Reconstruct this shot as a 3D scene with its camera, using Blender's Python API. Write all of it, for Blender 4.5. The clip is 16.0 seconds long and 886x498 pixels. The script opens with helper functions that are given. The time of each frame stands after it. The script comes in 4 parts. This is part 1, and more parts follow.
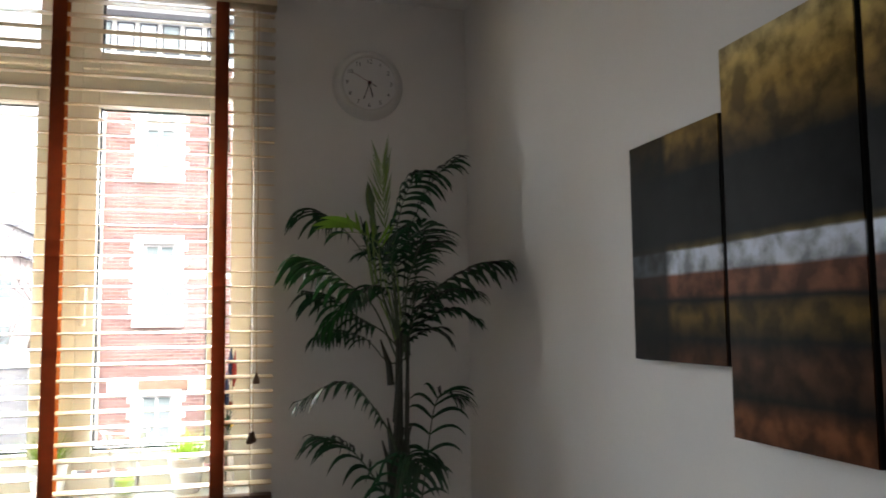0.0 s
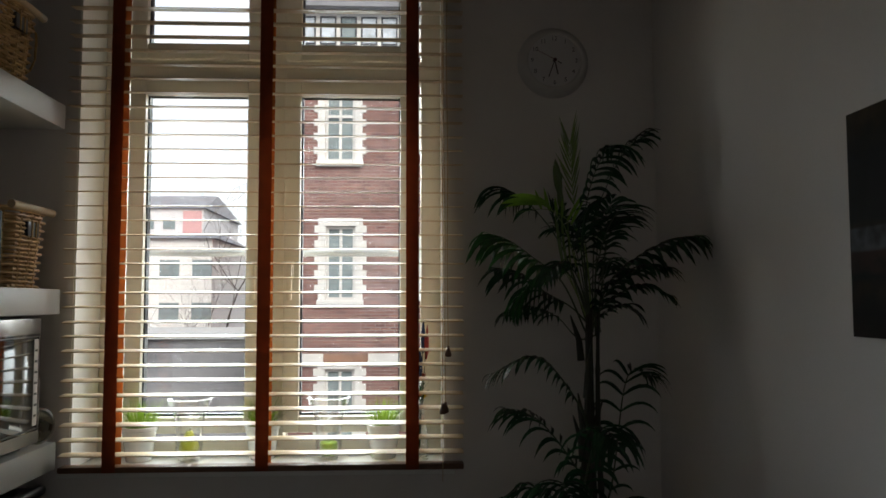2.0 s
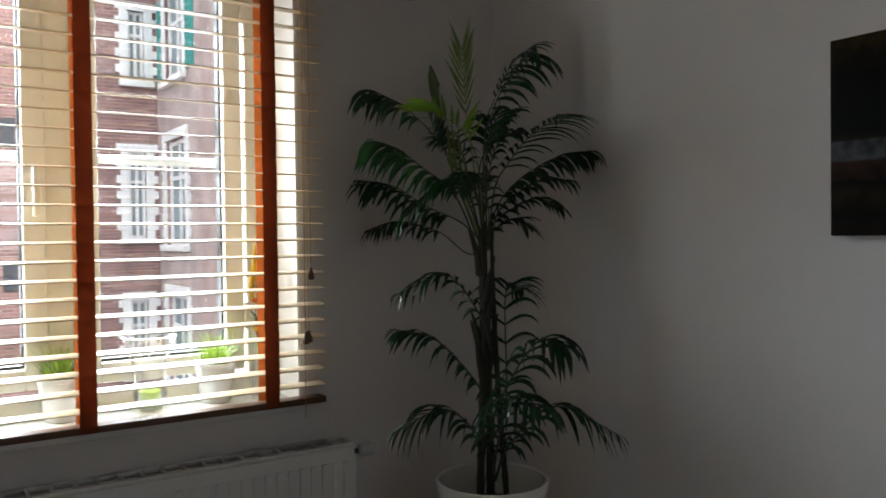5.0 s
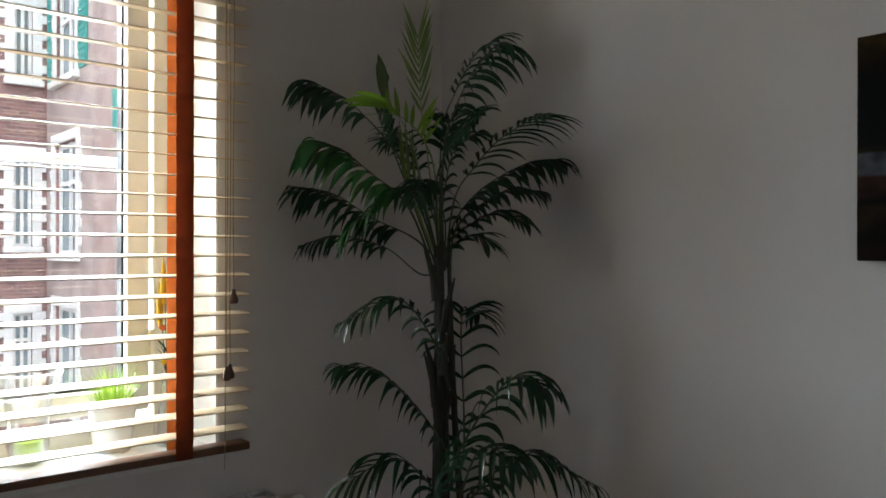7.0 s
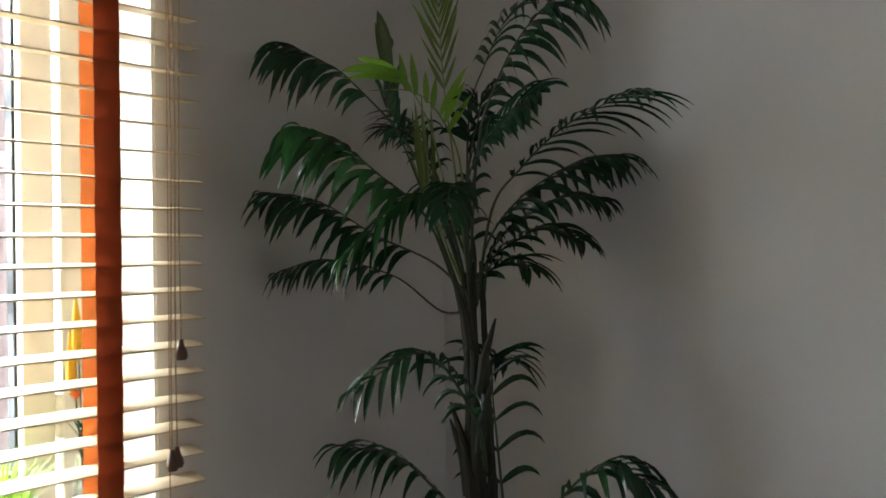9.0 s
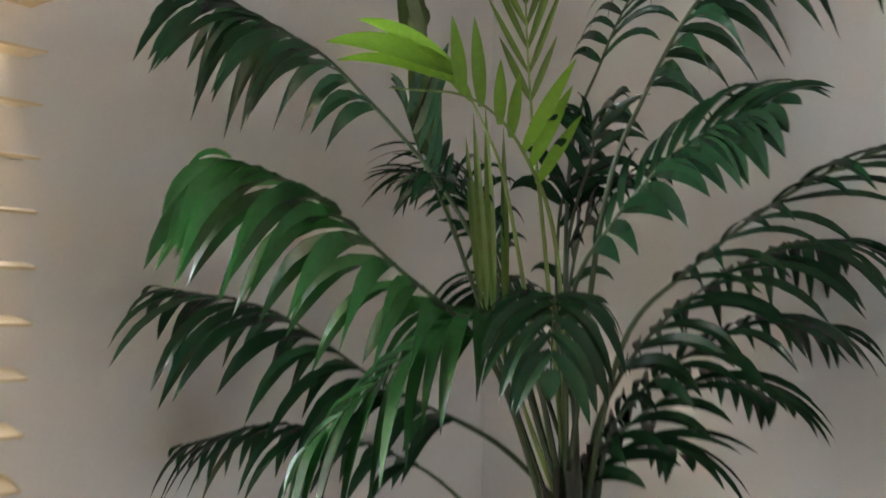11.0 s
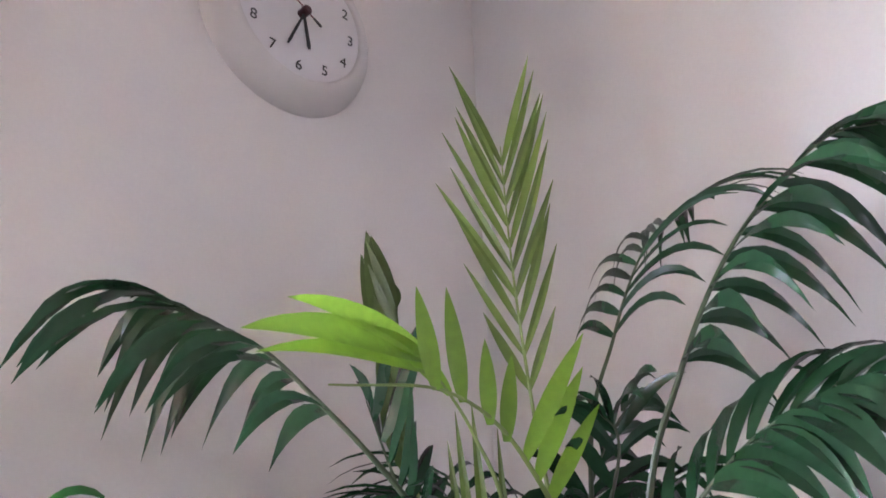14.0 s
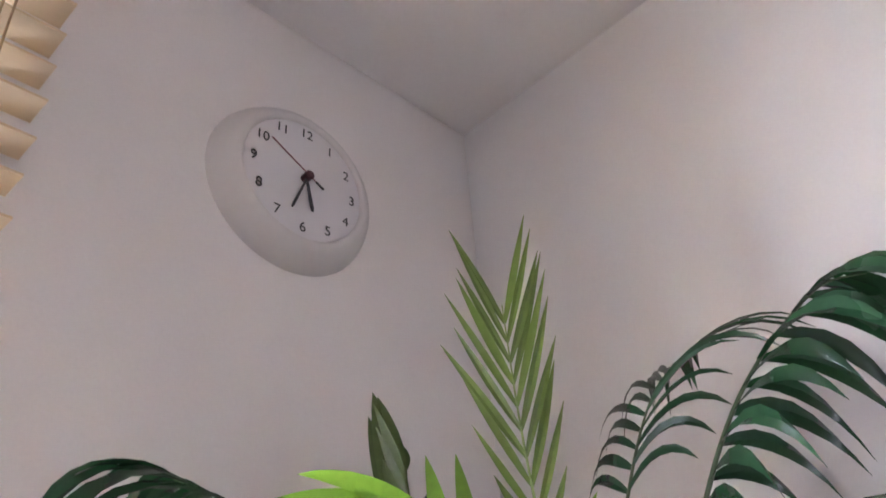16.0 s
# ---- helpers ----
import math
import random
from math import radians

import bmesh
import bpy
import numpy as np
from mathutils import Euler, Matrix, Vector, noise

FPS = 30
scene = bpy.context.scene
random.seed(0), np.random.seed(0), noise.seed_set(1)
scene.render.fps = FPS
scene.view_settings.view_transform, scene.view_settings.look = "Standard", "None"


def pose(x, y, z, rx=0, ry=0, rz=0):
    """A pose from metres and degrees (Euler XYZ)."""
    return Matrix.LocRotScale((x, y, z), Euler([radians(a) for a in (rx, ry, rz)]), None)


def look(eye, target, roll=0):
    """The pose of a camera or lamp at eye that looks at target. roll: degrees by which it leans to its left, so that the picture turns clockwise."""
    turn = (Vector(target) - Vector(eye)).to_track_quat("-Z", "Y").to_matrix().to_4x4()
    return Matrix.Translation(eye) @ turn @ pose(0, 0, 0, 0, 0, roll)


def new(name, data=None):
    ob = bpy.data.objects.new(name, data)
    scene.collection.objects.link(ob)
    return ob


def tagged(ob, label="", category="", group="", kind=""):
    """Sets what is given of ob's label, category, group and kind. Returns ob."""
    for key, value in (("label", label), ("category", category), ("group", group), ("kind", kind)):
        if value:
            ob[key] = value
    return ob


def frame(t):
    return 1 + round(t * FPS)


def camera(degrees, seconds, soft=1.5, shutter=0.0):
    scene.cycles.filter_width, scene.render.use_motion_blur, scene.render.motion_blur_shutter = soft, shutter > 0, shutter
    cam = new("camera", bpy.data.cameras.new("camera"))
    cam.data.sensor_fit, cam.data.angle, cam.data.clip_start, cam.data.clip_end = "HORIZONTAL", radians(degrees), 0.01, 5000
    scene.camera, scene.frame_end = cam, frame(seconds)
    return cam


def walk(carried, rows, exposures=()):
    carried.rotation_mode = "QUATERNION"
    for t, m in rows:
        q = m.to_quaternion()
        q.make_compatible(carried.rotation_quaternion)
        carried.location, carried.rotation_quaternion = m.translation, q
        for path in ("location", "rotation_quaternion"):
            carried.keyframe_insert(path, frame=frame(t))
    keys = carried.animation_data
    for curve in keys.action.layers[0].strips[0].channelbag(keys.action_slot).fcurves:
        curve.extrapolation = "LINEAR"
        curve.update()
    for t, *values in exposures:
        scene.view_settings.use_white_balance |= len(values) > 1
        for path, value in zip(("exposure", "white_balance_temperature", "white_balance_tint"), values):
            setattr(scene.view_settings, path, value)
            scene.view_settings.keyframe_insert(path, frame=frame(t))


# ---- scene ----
cam = camera(58.0, 16.0, soft=1.6, shutter=0.4)
PATH = [
    (0.0, (0.015, 0.119, 1.452), (0.531, 2.043, 1.629), -0.61),
    (0.5, (-0.009, 0.108, 1.449), (0.380, 2.063, 1.615), -0.71),
    (1.0, (-0.031, 0.105, 1.444), (0.244, 2.079, 1.605), -0.60),
    (1.5, (-0.045, 0.107, 1.442), (0.148, 2.092, 1.593), -0.62),
    (2.0, (-0.045, 0.101, 1.439), (0.054, 2.094, 1.570), -0.10),
    (2.5, (-0.129, 0.055, 1.436), (-0.027, 2.049, 1.560), 0.32),
    (3.0, (-0.346, 0.006, 1.410), (-0.072, 1.987, 1.465), -0.16),
    (3.5, (-0.499, 0.083, 1.364), (-0.108, 2.044, 1.370), 0.19),
    (4.0, (-0.618, 0.259, 1.373), (-0.045, 2.175, 1.384), -0.39),
    (4.5, (-0.754, 0.431, 1.388), (0.125, 2.227, 1.380), -1.01),
    (5.0, (-0.849, 0.577, 1.384), (0.253, 2.246, 1.349), -0.68),
    (7.5, (-0.740, 1.033, 1.407), (0.598, 2.520, 1.408), -0.06),
    (8.0, (-0.727, 1.188, 1.427), (0.678, 2.611, 1.431), -0.41),
    (8.2, (-0.718, 1.241, 1.420), (0.702, 2.649, 1.426), -0.57),
    (10.3, (-0.228, 1.821, 1.525), (1.234, 3.185, 1.491), 0.5),
    (10.5, (-0.205, 1.88, 1.526), (1.267, 3.234, 1.52), 0.7),
    (11, (-0.107, 2.0, 1.546), (1.346, 3.369, 1.671), 1.7),
    (11.5, (0.042, 2.077, 1.57), (1.407, 3.498, 1.914), 1.5),
    (12, (0.053, 2.104, 1.577), (1.391, 3.51, 2.06), 0.3),
    (12.5, (0.032, 2.101, 1.58), (1.377, 3.466, 2.154), -0.2),
    (13, (0.032, 2.096, 1.582), (1.377, 3.42, 2.245), -0.6),
    (13.5, (0.03, 2.094, 1.587), (1.356, 3.386, 2.343), -1.0),
    (14, (0.03, 2.094, 1.589), (1.337, 3.363, 2.413), -1.5),
    (14.5, (0.025, 2.089, 1.595), (1.308, 3.329, 2.499), -1.9),
    (15, (0.021, 2.087, 1.594), (1.269, 3.298, 2.582), -2.4),
    (15.5, (0.019, 2.085, 1.597), (1.244, 3.265, 2.65), -3.3),
    (16, (0.017, 2.081, 1.6), (1.211, 3.228, 2.722), -4.2),
]
walk(cam, [(t, look(e, g, r)) for t, e, g, r in PATH],
     exposures=[(0.0, 2.2, 6500, 10), (0.4, 1.4, 6500, 8), (1.0, 0.74, 6500, 8), (1.5, 0.45, 6600, 8), (3.3, 0.45, 6600, 8), (4.0, 0.80, 6550, 8), (4.5, 1.05, 6500, 8), (5.0, 1.6, 6350, 10), (8.0, 1.98, 6300, 8), (10.5, 3.35, 6300, 6),
                (11.0, 3.75, 6300, 9), (11.5, 4.15, 6000, 10), (12.0, 4.42, 5900, 13), (12.5, 4.52, 5880, 15), (13.0, 4.50, 5800, 20), (14.5, 4.38, 5850, 25), (16.0, 4.25, 5950, 23)])

# ---- world and light ----
world = bpy.data.worlds.new("overcast_sky")
scene.world = world
world.use_nodes = True
wn, wl = world.node_tree.nodes, world.node_tree.links
wn.clear()
sky = wn.new("ShaderNodeTexSky")
sky.sky_type, sky.sun_disc = "NISHITA", False
sky.sun_elevation, sky.sun_rotation = radians(42), radians(150)
sky.air_density, sky.dust_density, sky.ozone_density = 1.0, 6.0, 0.6
bg = wn.new("ShaderNodeBackground")
bg.inputs["Strength"].default_value = 0.15
veil = wn.new("ShaderNodeMixRGB")
veil.inputs[0].default_value = 0.7
veil.inputs[2].default_value = (8.4, 8.8, 9.3, 1)
wl.new(sky.outputs[0], veil.inputs[1])
wl.new(veil.outputs[0], bg.inputs["Color"])
wl.new(bg.outputs[0], wn.new("ShaderNodeOutputWorld").inputs["Surface"])
sun = new("overcast_sun", bpy.data.lights.new("overcast_sun", "SUN"))
sun.data.energy, sun.data.angle, sun.data.color = 1.5, radians(25), (1, 0.97, 0.93)
sun.matrix_world = look((8, -14, 18), (0, 12, 3))
# daylight that comes in through the window's opening
for gz in (1.20, 1.57, 1.94, 2.31):
    glow = new("window_daylight", bpy.data.lights.new("window_daylight", "AREA"))
    glow.data.shape, glow.data.size, glow.data.size_y = "RECTANGLE", 1.0, 0.30
    glow.data.energy, glow.data.color = 4.0, (0.88, 0.97, 1.0)
    glow.data.spread = radians(106)
    glow.matrix_world = look((-0.51, 3.20, gz), (-0.46, 1.8, gz - 1.00))

# open sky to the west, which enters aslant through either sash
for sx, energy in ((-0.93, 0.62), (-0.39, 0.30)):
    slant = new("window_daylight", bpy.data.lights.new("slanting_daylight", "AREA"))
    slant.data.shape, slant.data.size, slant.data.size_y = "RECTANGLE", 0.09, 1.0
    slant.data.energy, slant.data.color = energy, (0.90, 0.97, 1.0)
    slant.matrix_world = look((sx, 3.13, 1.80), (0.80, 2.05, 1.35))
    slant.data.spread = radians(130)

# ---- materials ----
def mat(name, base, rough=0.6, metal=0.0, var=0.12, scale=8.0, fine=120.0, bump=0.15, depth=0.002, spec=0.5, random_piece=0.0,
        translucent=0.0, stretch=(1, 1, 1), coat=0.0):
    """A painted, woven or grown surface: two scales of tone, roughness change and fine relief."""
    m = bpy.data.materials.new(name)
    m.use_nodes = True
    n, l = m.node_tree.nodes, m.node_tree.links
    b = n["Principled BSDF"]
    tc = n.new("ShaderNodeTexCoord")
    mp = n.new("ShaderNodeMapping")
    mp.inputs["Scale"].default_value = stretch
    l.new(tc.outputs["Object"], mp.inputs["Vector"])
    big, small = n.new("ShaderNodeTexNoise"), n.new("ShaderNodeTexNoise")
    big.inputs["Scale"].default_value, big.inputs["Detail"].default_value = scale, 4
    small.inputs["Scale"].default_value, small.inputs["Detail"].default_value = fine, 3
    l.new(mp.outputs[0], big.inputs["Vector"])
    l.new(mp.outputs[0], small.inputs["Vector"])
    mix = n.new("ShaderNodeMath")
    mix.operation = "MULTIPLY_ADD"
    mix.inputs[1].default_value = 0.35
    l.new(small.outputs["Fac"], mix.inputs[0])
    l.new(big.outputs["Fac"], mix.inputs[2])
    ramp = n.new("ShaderNodeValToRGB")
    lo = tuple(c * (1 - var) for c in base)
    hi = tuple(min(c * (1 + var), 1) for c in base)
    ramp.color_ramp.elements[0].position, ramp.color_ramp.elements[0].color = 0.45, (*lo, 1)
    ramp.color_ramp.elements[1].position, ramp.color_ramp.elements[1].color = 0.9, (*hi, 1)
    l.new(mix.outputs[0], ramp.inputs[0])
    col = ramp.outputs[0]
    if random_piece:
        oi = n.new("ShaderNodeObjectInfo")
        hs = n.new("ShaderNodeHueSaturation")
        mr = n.new("ShaderNodeMapRange")
        mr.inputs["To Min"].default_value, mr.inputs["To Max"].default_value = 1 - random_piece, 1 + random_piece
        l.new(oi.outputs["Random"], mr.inputs["Value"])
        l.new(mr.outputs[0], hs.inputs["Value"])
        l.new(col, hs.inputs["Color"])
        col = hs.outputs[0]
    l.new(col, b.inputs["Base Color"])
    rr = n.new("ShaderNodeMapRange")
    rr.inputs["To Min"].default_value, rr.inputs["To Max"].default_value = max(rough - 0.08, 0.02), min(rough + 0.08, 1)
    l.new(big.outputs["Fac"], rr.inputs["Value"])
    l.new(rr.outputs[0], b.inputs["Roughness"])
    b.inputs["Metallic"].default_value = metal
    b.inputs["Specular IOR Level"].default_value = spec
    b.inputs["Coat Weight"].default_value = coat
    if bump:
        bp = n.new("ShaderNodeBump")
        bp.inputs["Strength"].default_value, bp.inputs["Distance"].default_value = bump, depth
        l.new(small.outputs["Fac"], bp.inputs["Height"])
        l.new(bp.outputs[0], b.inputs["Normal"])
    if translucent:
        tr, add = n.new("ShaderNodeBsdfTranslucent"), n.new("ShaderNodeMixShader")
        l.new(col, tr.inputs["Color"])
        add.inputs[0].default_value = translucent
        l.new(b.outputs[0], add.inputs[1])
        l.new(tr.outputs[0], add.inputs[2])
        l.new(add.outputs[0], n["Material Output"].inputs["Surface"])
    return m


def glass(name, tint=(1, 1, 1), rough=0.0, ior=1.45):
    m = bpy.data.materials.new(name)
    m.use_nodes = True
    b = m.node_tree.nodes["Principled BSDF"]
    b.inputs["Base Color"].default_value = (*tint, 1)
    b.inputs["Roughness"].default_value = rough
    b.inputs["Transmission Weight"].default_value = 1
    b.inputs["IOR"].default_value = ior
    return m


def pane_glass(name, share=0.06):
    """Thin window glass: clear, with a weak mirror on it."""
    m = bpy.data.materials.new(name)
    m.use_nodes = True
    n, l = m.node_tree.nodes, m.node_tree.links
    t, g, x = n.new("ShaderNodeBsdfTransparent"), n.new("ShaderNodeBsdfGlossy"), n.new("ShaderNodeMixShader")
    g.inputs["Roughness"].default_value = 0.02
    x.inputs[0].default_value = share
    l.new(t.outputs[0], x.inputs[1])
    l.new(g.outputs[0], x.inputs[2])
    l.new(x.outputs[0], n["Material Output"].inputs["Surface"])
    return m


M_WALL = mat("wall_paint", (0.70, 0.665, 0.645), 0.75, var=0.05, scale=2.2, fine=260, bump=0.12, depth=0.001, spec=0.35)
M_WALLR = mat("side_wall_paint", (0.68, 0.67, 0.675), 0.7, var=0.05, scale=2.0, fine=260, bump=0.12, depth=0.001, spec=0.35)
M_CEIL = mat("ceiling_paint", (0.78, 0.76, 0.75), 0.85, var=0.04, scale=2.0, fine=200, bump=0.1, depth=0.001)
M_FLOOR = mat("floor_board", (0.15, 0.10, 0.06), 0.45, var=0.25, scale=3, fine=60, stretch=(8, 1, 1), random_piece=0.12)
M_REVEAL = mat("reveal_plaster", (0.83, 0.81, 0.77), 0.7, var=0.04, scale=4, fine=200, bump=0.08, depth=0.001)
M_FRAME = mat("window_frame_plastic", (0.78, 0.73, 0.62), 0.35, var=0.03, scale=5, fine=90, bump=0.02)
M_GASKET = mat("black_gasket", (0.015, 0.015, 0.016), 0.6, var=0.1)
M_SLAT = mat("cream_slat_wood", (0.66, 0.515, 0.335), 0.42, var=0.06, scale=6, fine=90, stretch=(0.15, 1, 1), bump=0.08, depth=0.0008, random_piece=0.03, translucent=0.03)
M_TAPE = mat("rust_cotton_tape", (0.24, 0.058, 0.019), 0.9, var=0.12, scale=30, fine=900, bump=0.4, depth=0.0006, translucent=0.09)
# same cotton as the front tape, with the daylight behind it put into colour
M_TAPEB = mat("backlit_rust_tape", (0.42, 0.13, 0.03), 0.9, var=0.12, scale=30, fine=900, bump=0.4, depth=0.0006, translucent=0.32)
M_RAIL = mat("dark_stained_rail", (0.13, 0.055, 0.025), 0.5, var=0.2, scale=8, fine=80, stretch=(0.2, 1, 1))
M_CORD = mat("tan_cord", (0.48, 0.33, 0.19), 0.85, var=0.2, scale=60, fine=700, bump=0.4, depth=0.0005)
M_BELL = mat("turned_dark_wood", (0.14, 0.065, 0.038), 0.35, var=0.25, scale=30, fine=200)
M_WHITE = mat("white_lacquer", (0.60, 0.60, 0.585), 0.4, var=0.04, scale=4, fine=120, bump=0.04, depth=0.0006)
M_RAD = mat("radiator_enamel", (0.72, 0.72, 0.70), 0.38, var=0.04, scale=5, fine=100, bump=0.03)
M_STEEL = mat("brushed_steel", (0.33, 0.315, 0.30), 0.27, metal=1.0, var=0.08, scale=5, fine=200, stretch=(1, 0.06, 1), bump=0.08, depth=0.0004)
M_BLACKGLASS = mat("black_oven_glass", (0.006, 0.006, 0.007), 0.06, var=0.05, bump=0.0, spec=0.6)
M_BLACK = mat("black_enamel", (0.012, 0.012, 0.013), 0.3, var=0.15, scale=6, fine=100, bump=0.03)
M_WICKER = mat("natural_wicker", (0.48, 0.31, 0.135), 0.6, var=0.28, scale=30, fine=260, bump=0.4, depth=0.001, random_piece=0.15)
M_POLE = mat("pale_wood", (0.50, 0.37, 0.22), 0.5, var=0.15, scale=12, fine=150)
M_POT = mat("white_glazed_pot", (0.78, 0.78, 0.75), 0.22, var=0.03, scale=6, fine=60, bump=0.02, coat=0.3)
M_SOIL = mat("dark_soil", (0.035, 0.022, 0.014), 0.95, var=0.4, scale=40, fine=250, bump=0.8, depth=0.006)
M_GRASS = mat("artificial_grass", (0.19, 0.29, 0.025), 0.5, var=0.3, scale=20, fine=120, random_piece=0.3, translucent=0.25)
M_LEAF = mat("palm_leaf", (0.015, 0.053, 0.022), 0.25, var=0.30, scale=9, fine=160, bump=0.25, depth=0.0008, random_piece=0.28, translucent=0.32)
# fronds with the window behind them: light through the leaves is put into colour
M_LEAFG = mat("backlit_palm_leaf", (0.022, 0.082, 0.022), 0.24, var=0.35, scale=9, fine=160, bump=0.25, depth=0.0008, random_piece=0.4, translucent=0.38)
M_LEAFY = mat("young_palm_leaf", (0.19, 0.36, 0.03), 0.38, var=0.25, scale=9, fine=160, bump=0.2, depth=0.0008, random_piece=0.2, translucent=0.35)
M_LEAFM = mat("spear_palm_leaf", (0.125, 0.195, 0.035), 0.36, var=0.25, scale=9, fine=160, bump=0.2, depth=0.0008, random_piece=0.2, translucent=0.25)
M_LEAFB = mat("folded_palm_leaf", (0.095, 0.150, 0.040), 0.4, var=0.25, scale=9, fine=160, bump=0.2, depth=0.0008, random_piece=0.15, translucent=0.18)
M_RACHIS = mat("palm_stalk", (0.035, 0.058, 0.022), 0.45, var=0.25, scale=30, fine=200)
M_RACHISY = mat("young_palm_stalk", (0.19, 0.27, 0.07), 0.45, var=0.2, scale=30, fine=200)
M_CANE = mat("palm_cane", (0.022, 0.022, 0.012), 0.7, var=0.4, scale=40, fine=220, bump=0.6, depth=0.003)
M_CLOCK = mat("clock_plastic", (0.585, 0.56, 0.545), 0.6, var=0.02, scale=5, fine=80, bump=0.02)
M_DIAL = mat("clock_dial", (0.63, 0.61, 0.62), 0.55, var=0.02, scale=5, fine=80, bump=0.0)
M_INK = mat("black_ink", (0.03, 0.028, 0.03), 0.5, var=0.1, bump=0.0)
M_HUB = mat("dark_red_hub", (0.06, 0.012, 0.018), 0.35, var=0.1)
M_SILVER = mat("grey_hand", (0.22, 0.08, 0.09), 0.4, var=0.1)
M_GUARD = mat("pale_rail_paint", (0.62, 0.62, 0.62), 0.4, var=0.08, scale=12, fine=120, bump=0.05)
M_GLASS = glass("clear_glass", (0.98, 1, 0.99))
M_PANE = pane_glass("window_pane_glass", 0.05)
M_VASE = pane_glass("thin_vase_glass", 0.10)
vt = M_VASE.node_tree
rim_gloss, rim_range = vt.nodes.new("ShaderNodeLayerWeight"), vt.nodes.new("ShaderNodeMapRange")
rim_gloss.inputs["Blend"].default_value = 0.35
rim_range.inputs["To Min"].default_value, rim_range.inputs["To Max"].default_value = 0.05, 0.75
vt.links.new(rim_gloss.outputs["Facing"], rim_range.inputs["Value"])
vt.links.new(rim_range.outputs[0], vt.nodes["Mix Shader"].inputs[0])
M_PEAR = mat("green_pear_skin", (0.42, 0.44, 0.03), 0.4, var=0.2, scale=12, fine=150)
M_LIME = mat("lime_candle", (0.40, 0.55, 0.08), 0.5, var=0.1, scale=12, fine=100, translucent=0.2)
M_STONE = mat("pale_pebble", (0.55, 0.45, 0.34), 0.7, var=0.2, scale=30)
M_BRICK = mat("red_brick", (0.36, 0.135, 0.10), 0.85, var=0.35, scale=0.7, fine=14, bump=0.5, depth=0.01)
M_STUCCO = mat("white_stucco", (0.74, 0.73, 0.70), 0.85, var=0.1, scale=1.5, fine=30)
M_PALE = mat("pale_render", (0.80, 0.78, 0.75), 0.9, var=0.12, scale=0.4, fine=8)
M_SHED = mat("dark_wet_render", (0.17, 0.17, 0.18), 0.8, var=0.45, scale=0.6, fine=9)
M_ROOF = mat("slate_roof", (0.22, 0.22, 0.24), 0.7, var=0.2, scale=1, fine=20)
M_TEAL = mat("teal_paint", (0.03, 0.30, 0.26), 0.5, var=0.1)
M_CURTAIN = mat("net_curtain", (0.24, 0.29, 0.30), 0.9, var=0.15, scale=3, fine=40)
M_DARKPANE = mat("dark_pane", (0.03, 0.035, 0.045), 0.08, var=0.2, scale=0.5, fine=3, bump=0)
M_PIPE = mat("zinc_pipe", (0.48, 0.42, 0.36), 0.6, var=0.2, scale=3, fine=40)
M_ASPHALT = mat("asphalt", (0.055, 0.055, 0.055), 0.9, var=0.2, scale=1, fine=30)
M_TWIG = mat("bare_twig", (0.09, 0.07, 0.06), 0.9, var=0.3, scale=5, fine=60)


# ---- builders ----
def box_bm(x0, y0, z0, x1, y1, z1, bevel=0.0, bm=None):
    bm = bm or bmesh.new()
    r = bmesh.ops.create_cube(bm, size=1)
    for v in r["verts"]:
        v.co = Vector((x0 + (v.co.x + 0.5) * (x1 - x0), y0 + (v.co.y + 0.5) * (y1 - y0), z0 + (v.co.z + 0.5) * (z1 - z0)))
    if bevel:
        es = list({e for v in r["verts"] for e in v.link_edges})
        bmesh.ops.bevel(bm, geom=es, offset=bevel, segments=2, affect="EDGES", profile=0.6)
    return bm


def lathe_bm(profile, seg=32, centre=(0, 0, 0), bm=None):
    """Turns (radius, height) pairs round the z axis."""
    bm = bm or bmesh.new()
    rings = []
    for r, z in profile:
        if r < 1e-6:
            rings.append([bm.verts.new((centre[0], centre[1], centre[2] + z))])
        else:
            rings.append([bm.verts.new((centre[0] + r * math.cos(2 * math.pi * k / seg), centre[1] + r * math.sin(2 * math.pi * k / seg), centre[2] + z)) for k in range(seg)])
    for a, b in zip(rings, rings[1:]):
        for k in range(seg):
            q = [a[k % len(a)], a[(k + 1) % len(a)], b[(k + 1) % len(b)], b[k % len(b)]]
            q = list(dict.fromkeys(q))
            if len(q) > 2:
                bm.faces.new(q)
    return bm


def tube_bm(points, radii, seg=8, bm=None):
    """A round tube along points; radii: one number or one for each point."""
    bm = bm or bmesh.new()
    pts = [Vector(p) for p in points]
    if not isinstance(radii, (list, tuple)):
        radii = [radii] * len(pts)
    rings = []
    ref = Vector((0.31, 0.2, 0.93)).normalized()
    for i, p in enumerate(pts):
        d = (pts[min(i + 1, len(pts) - 1)] - pts[max(i - 1, 0)]).normalized()
        if abs(d.dot(ref)) > 0.95:
            ref = Vector((0.9, 0.3, 0.1)).normalized()
        u = d.cross(ref).normalized()
        w = d.cross(u)
        rings.append([bm.verts.new(p + radii[i] * (math.cos(2 * math.pi * k / seg) * u + math.sin(2 * math.pi * k / seg) * w)) for k in range(seg)])
    for a, b in zip(rings, rings[1:]):
        for k in range(seg):
            bm.faces.new((a[k], a[(k + 1) % seg], b[(k + 1) % seg], b[k]))
    bm.faces.new(rings[0][::-1])
    bm.faces.new(rings[-1])
    return bm


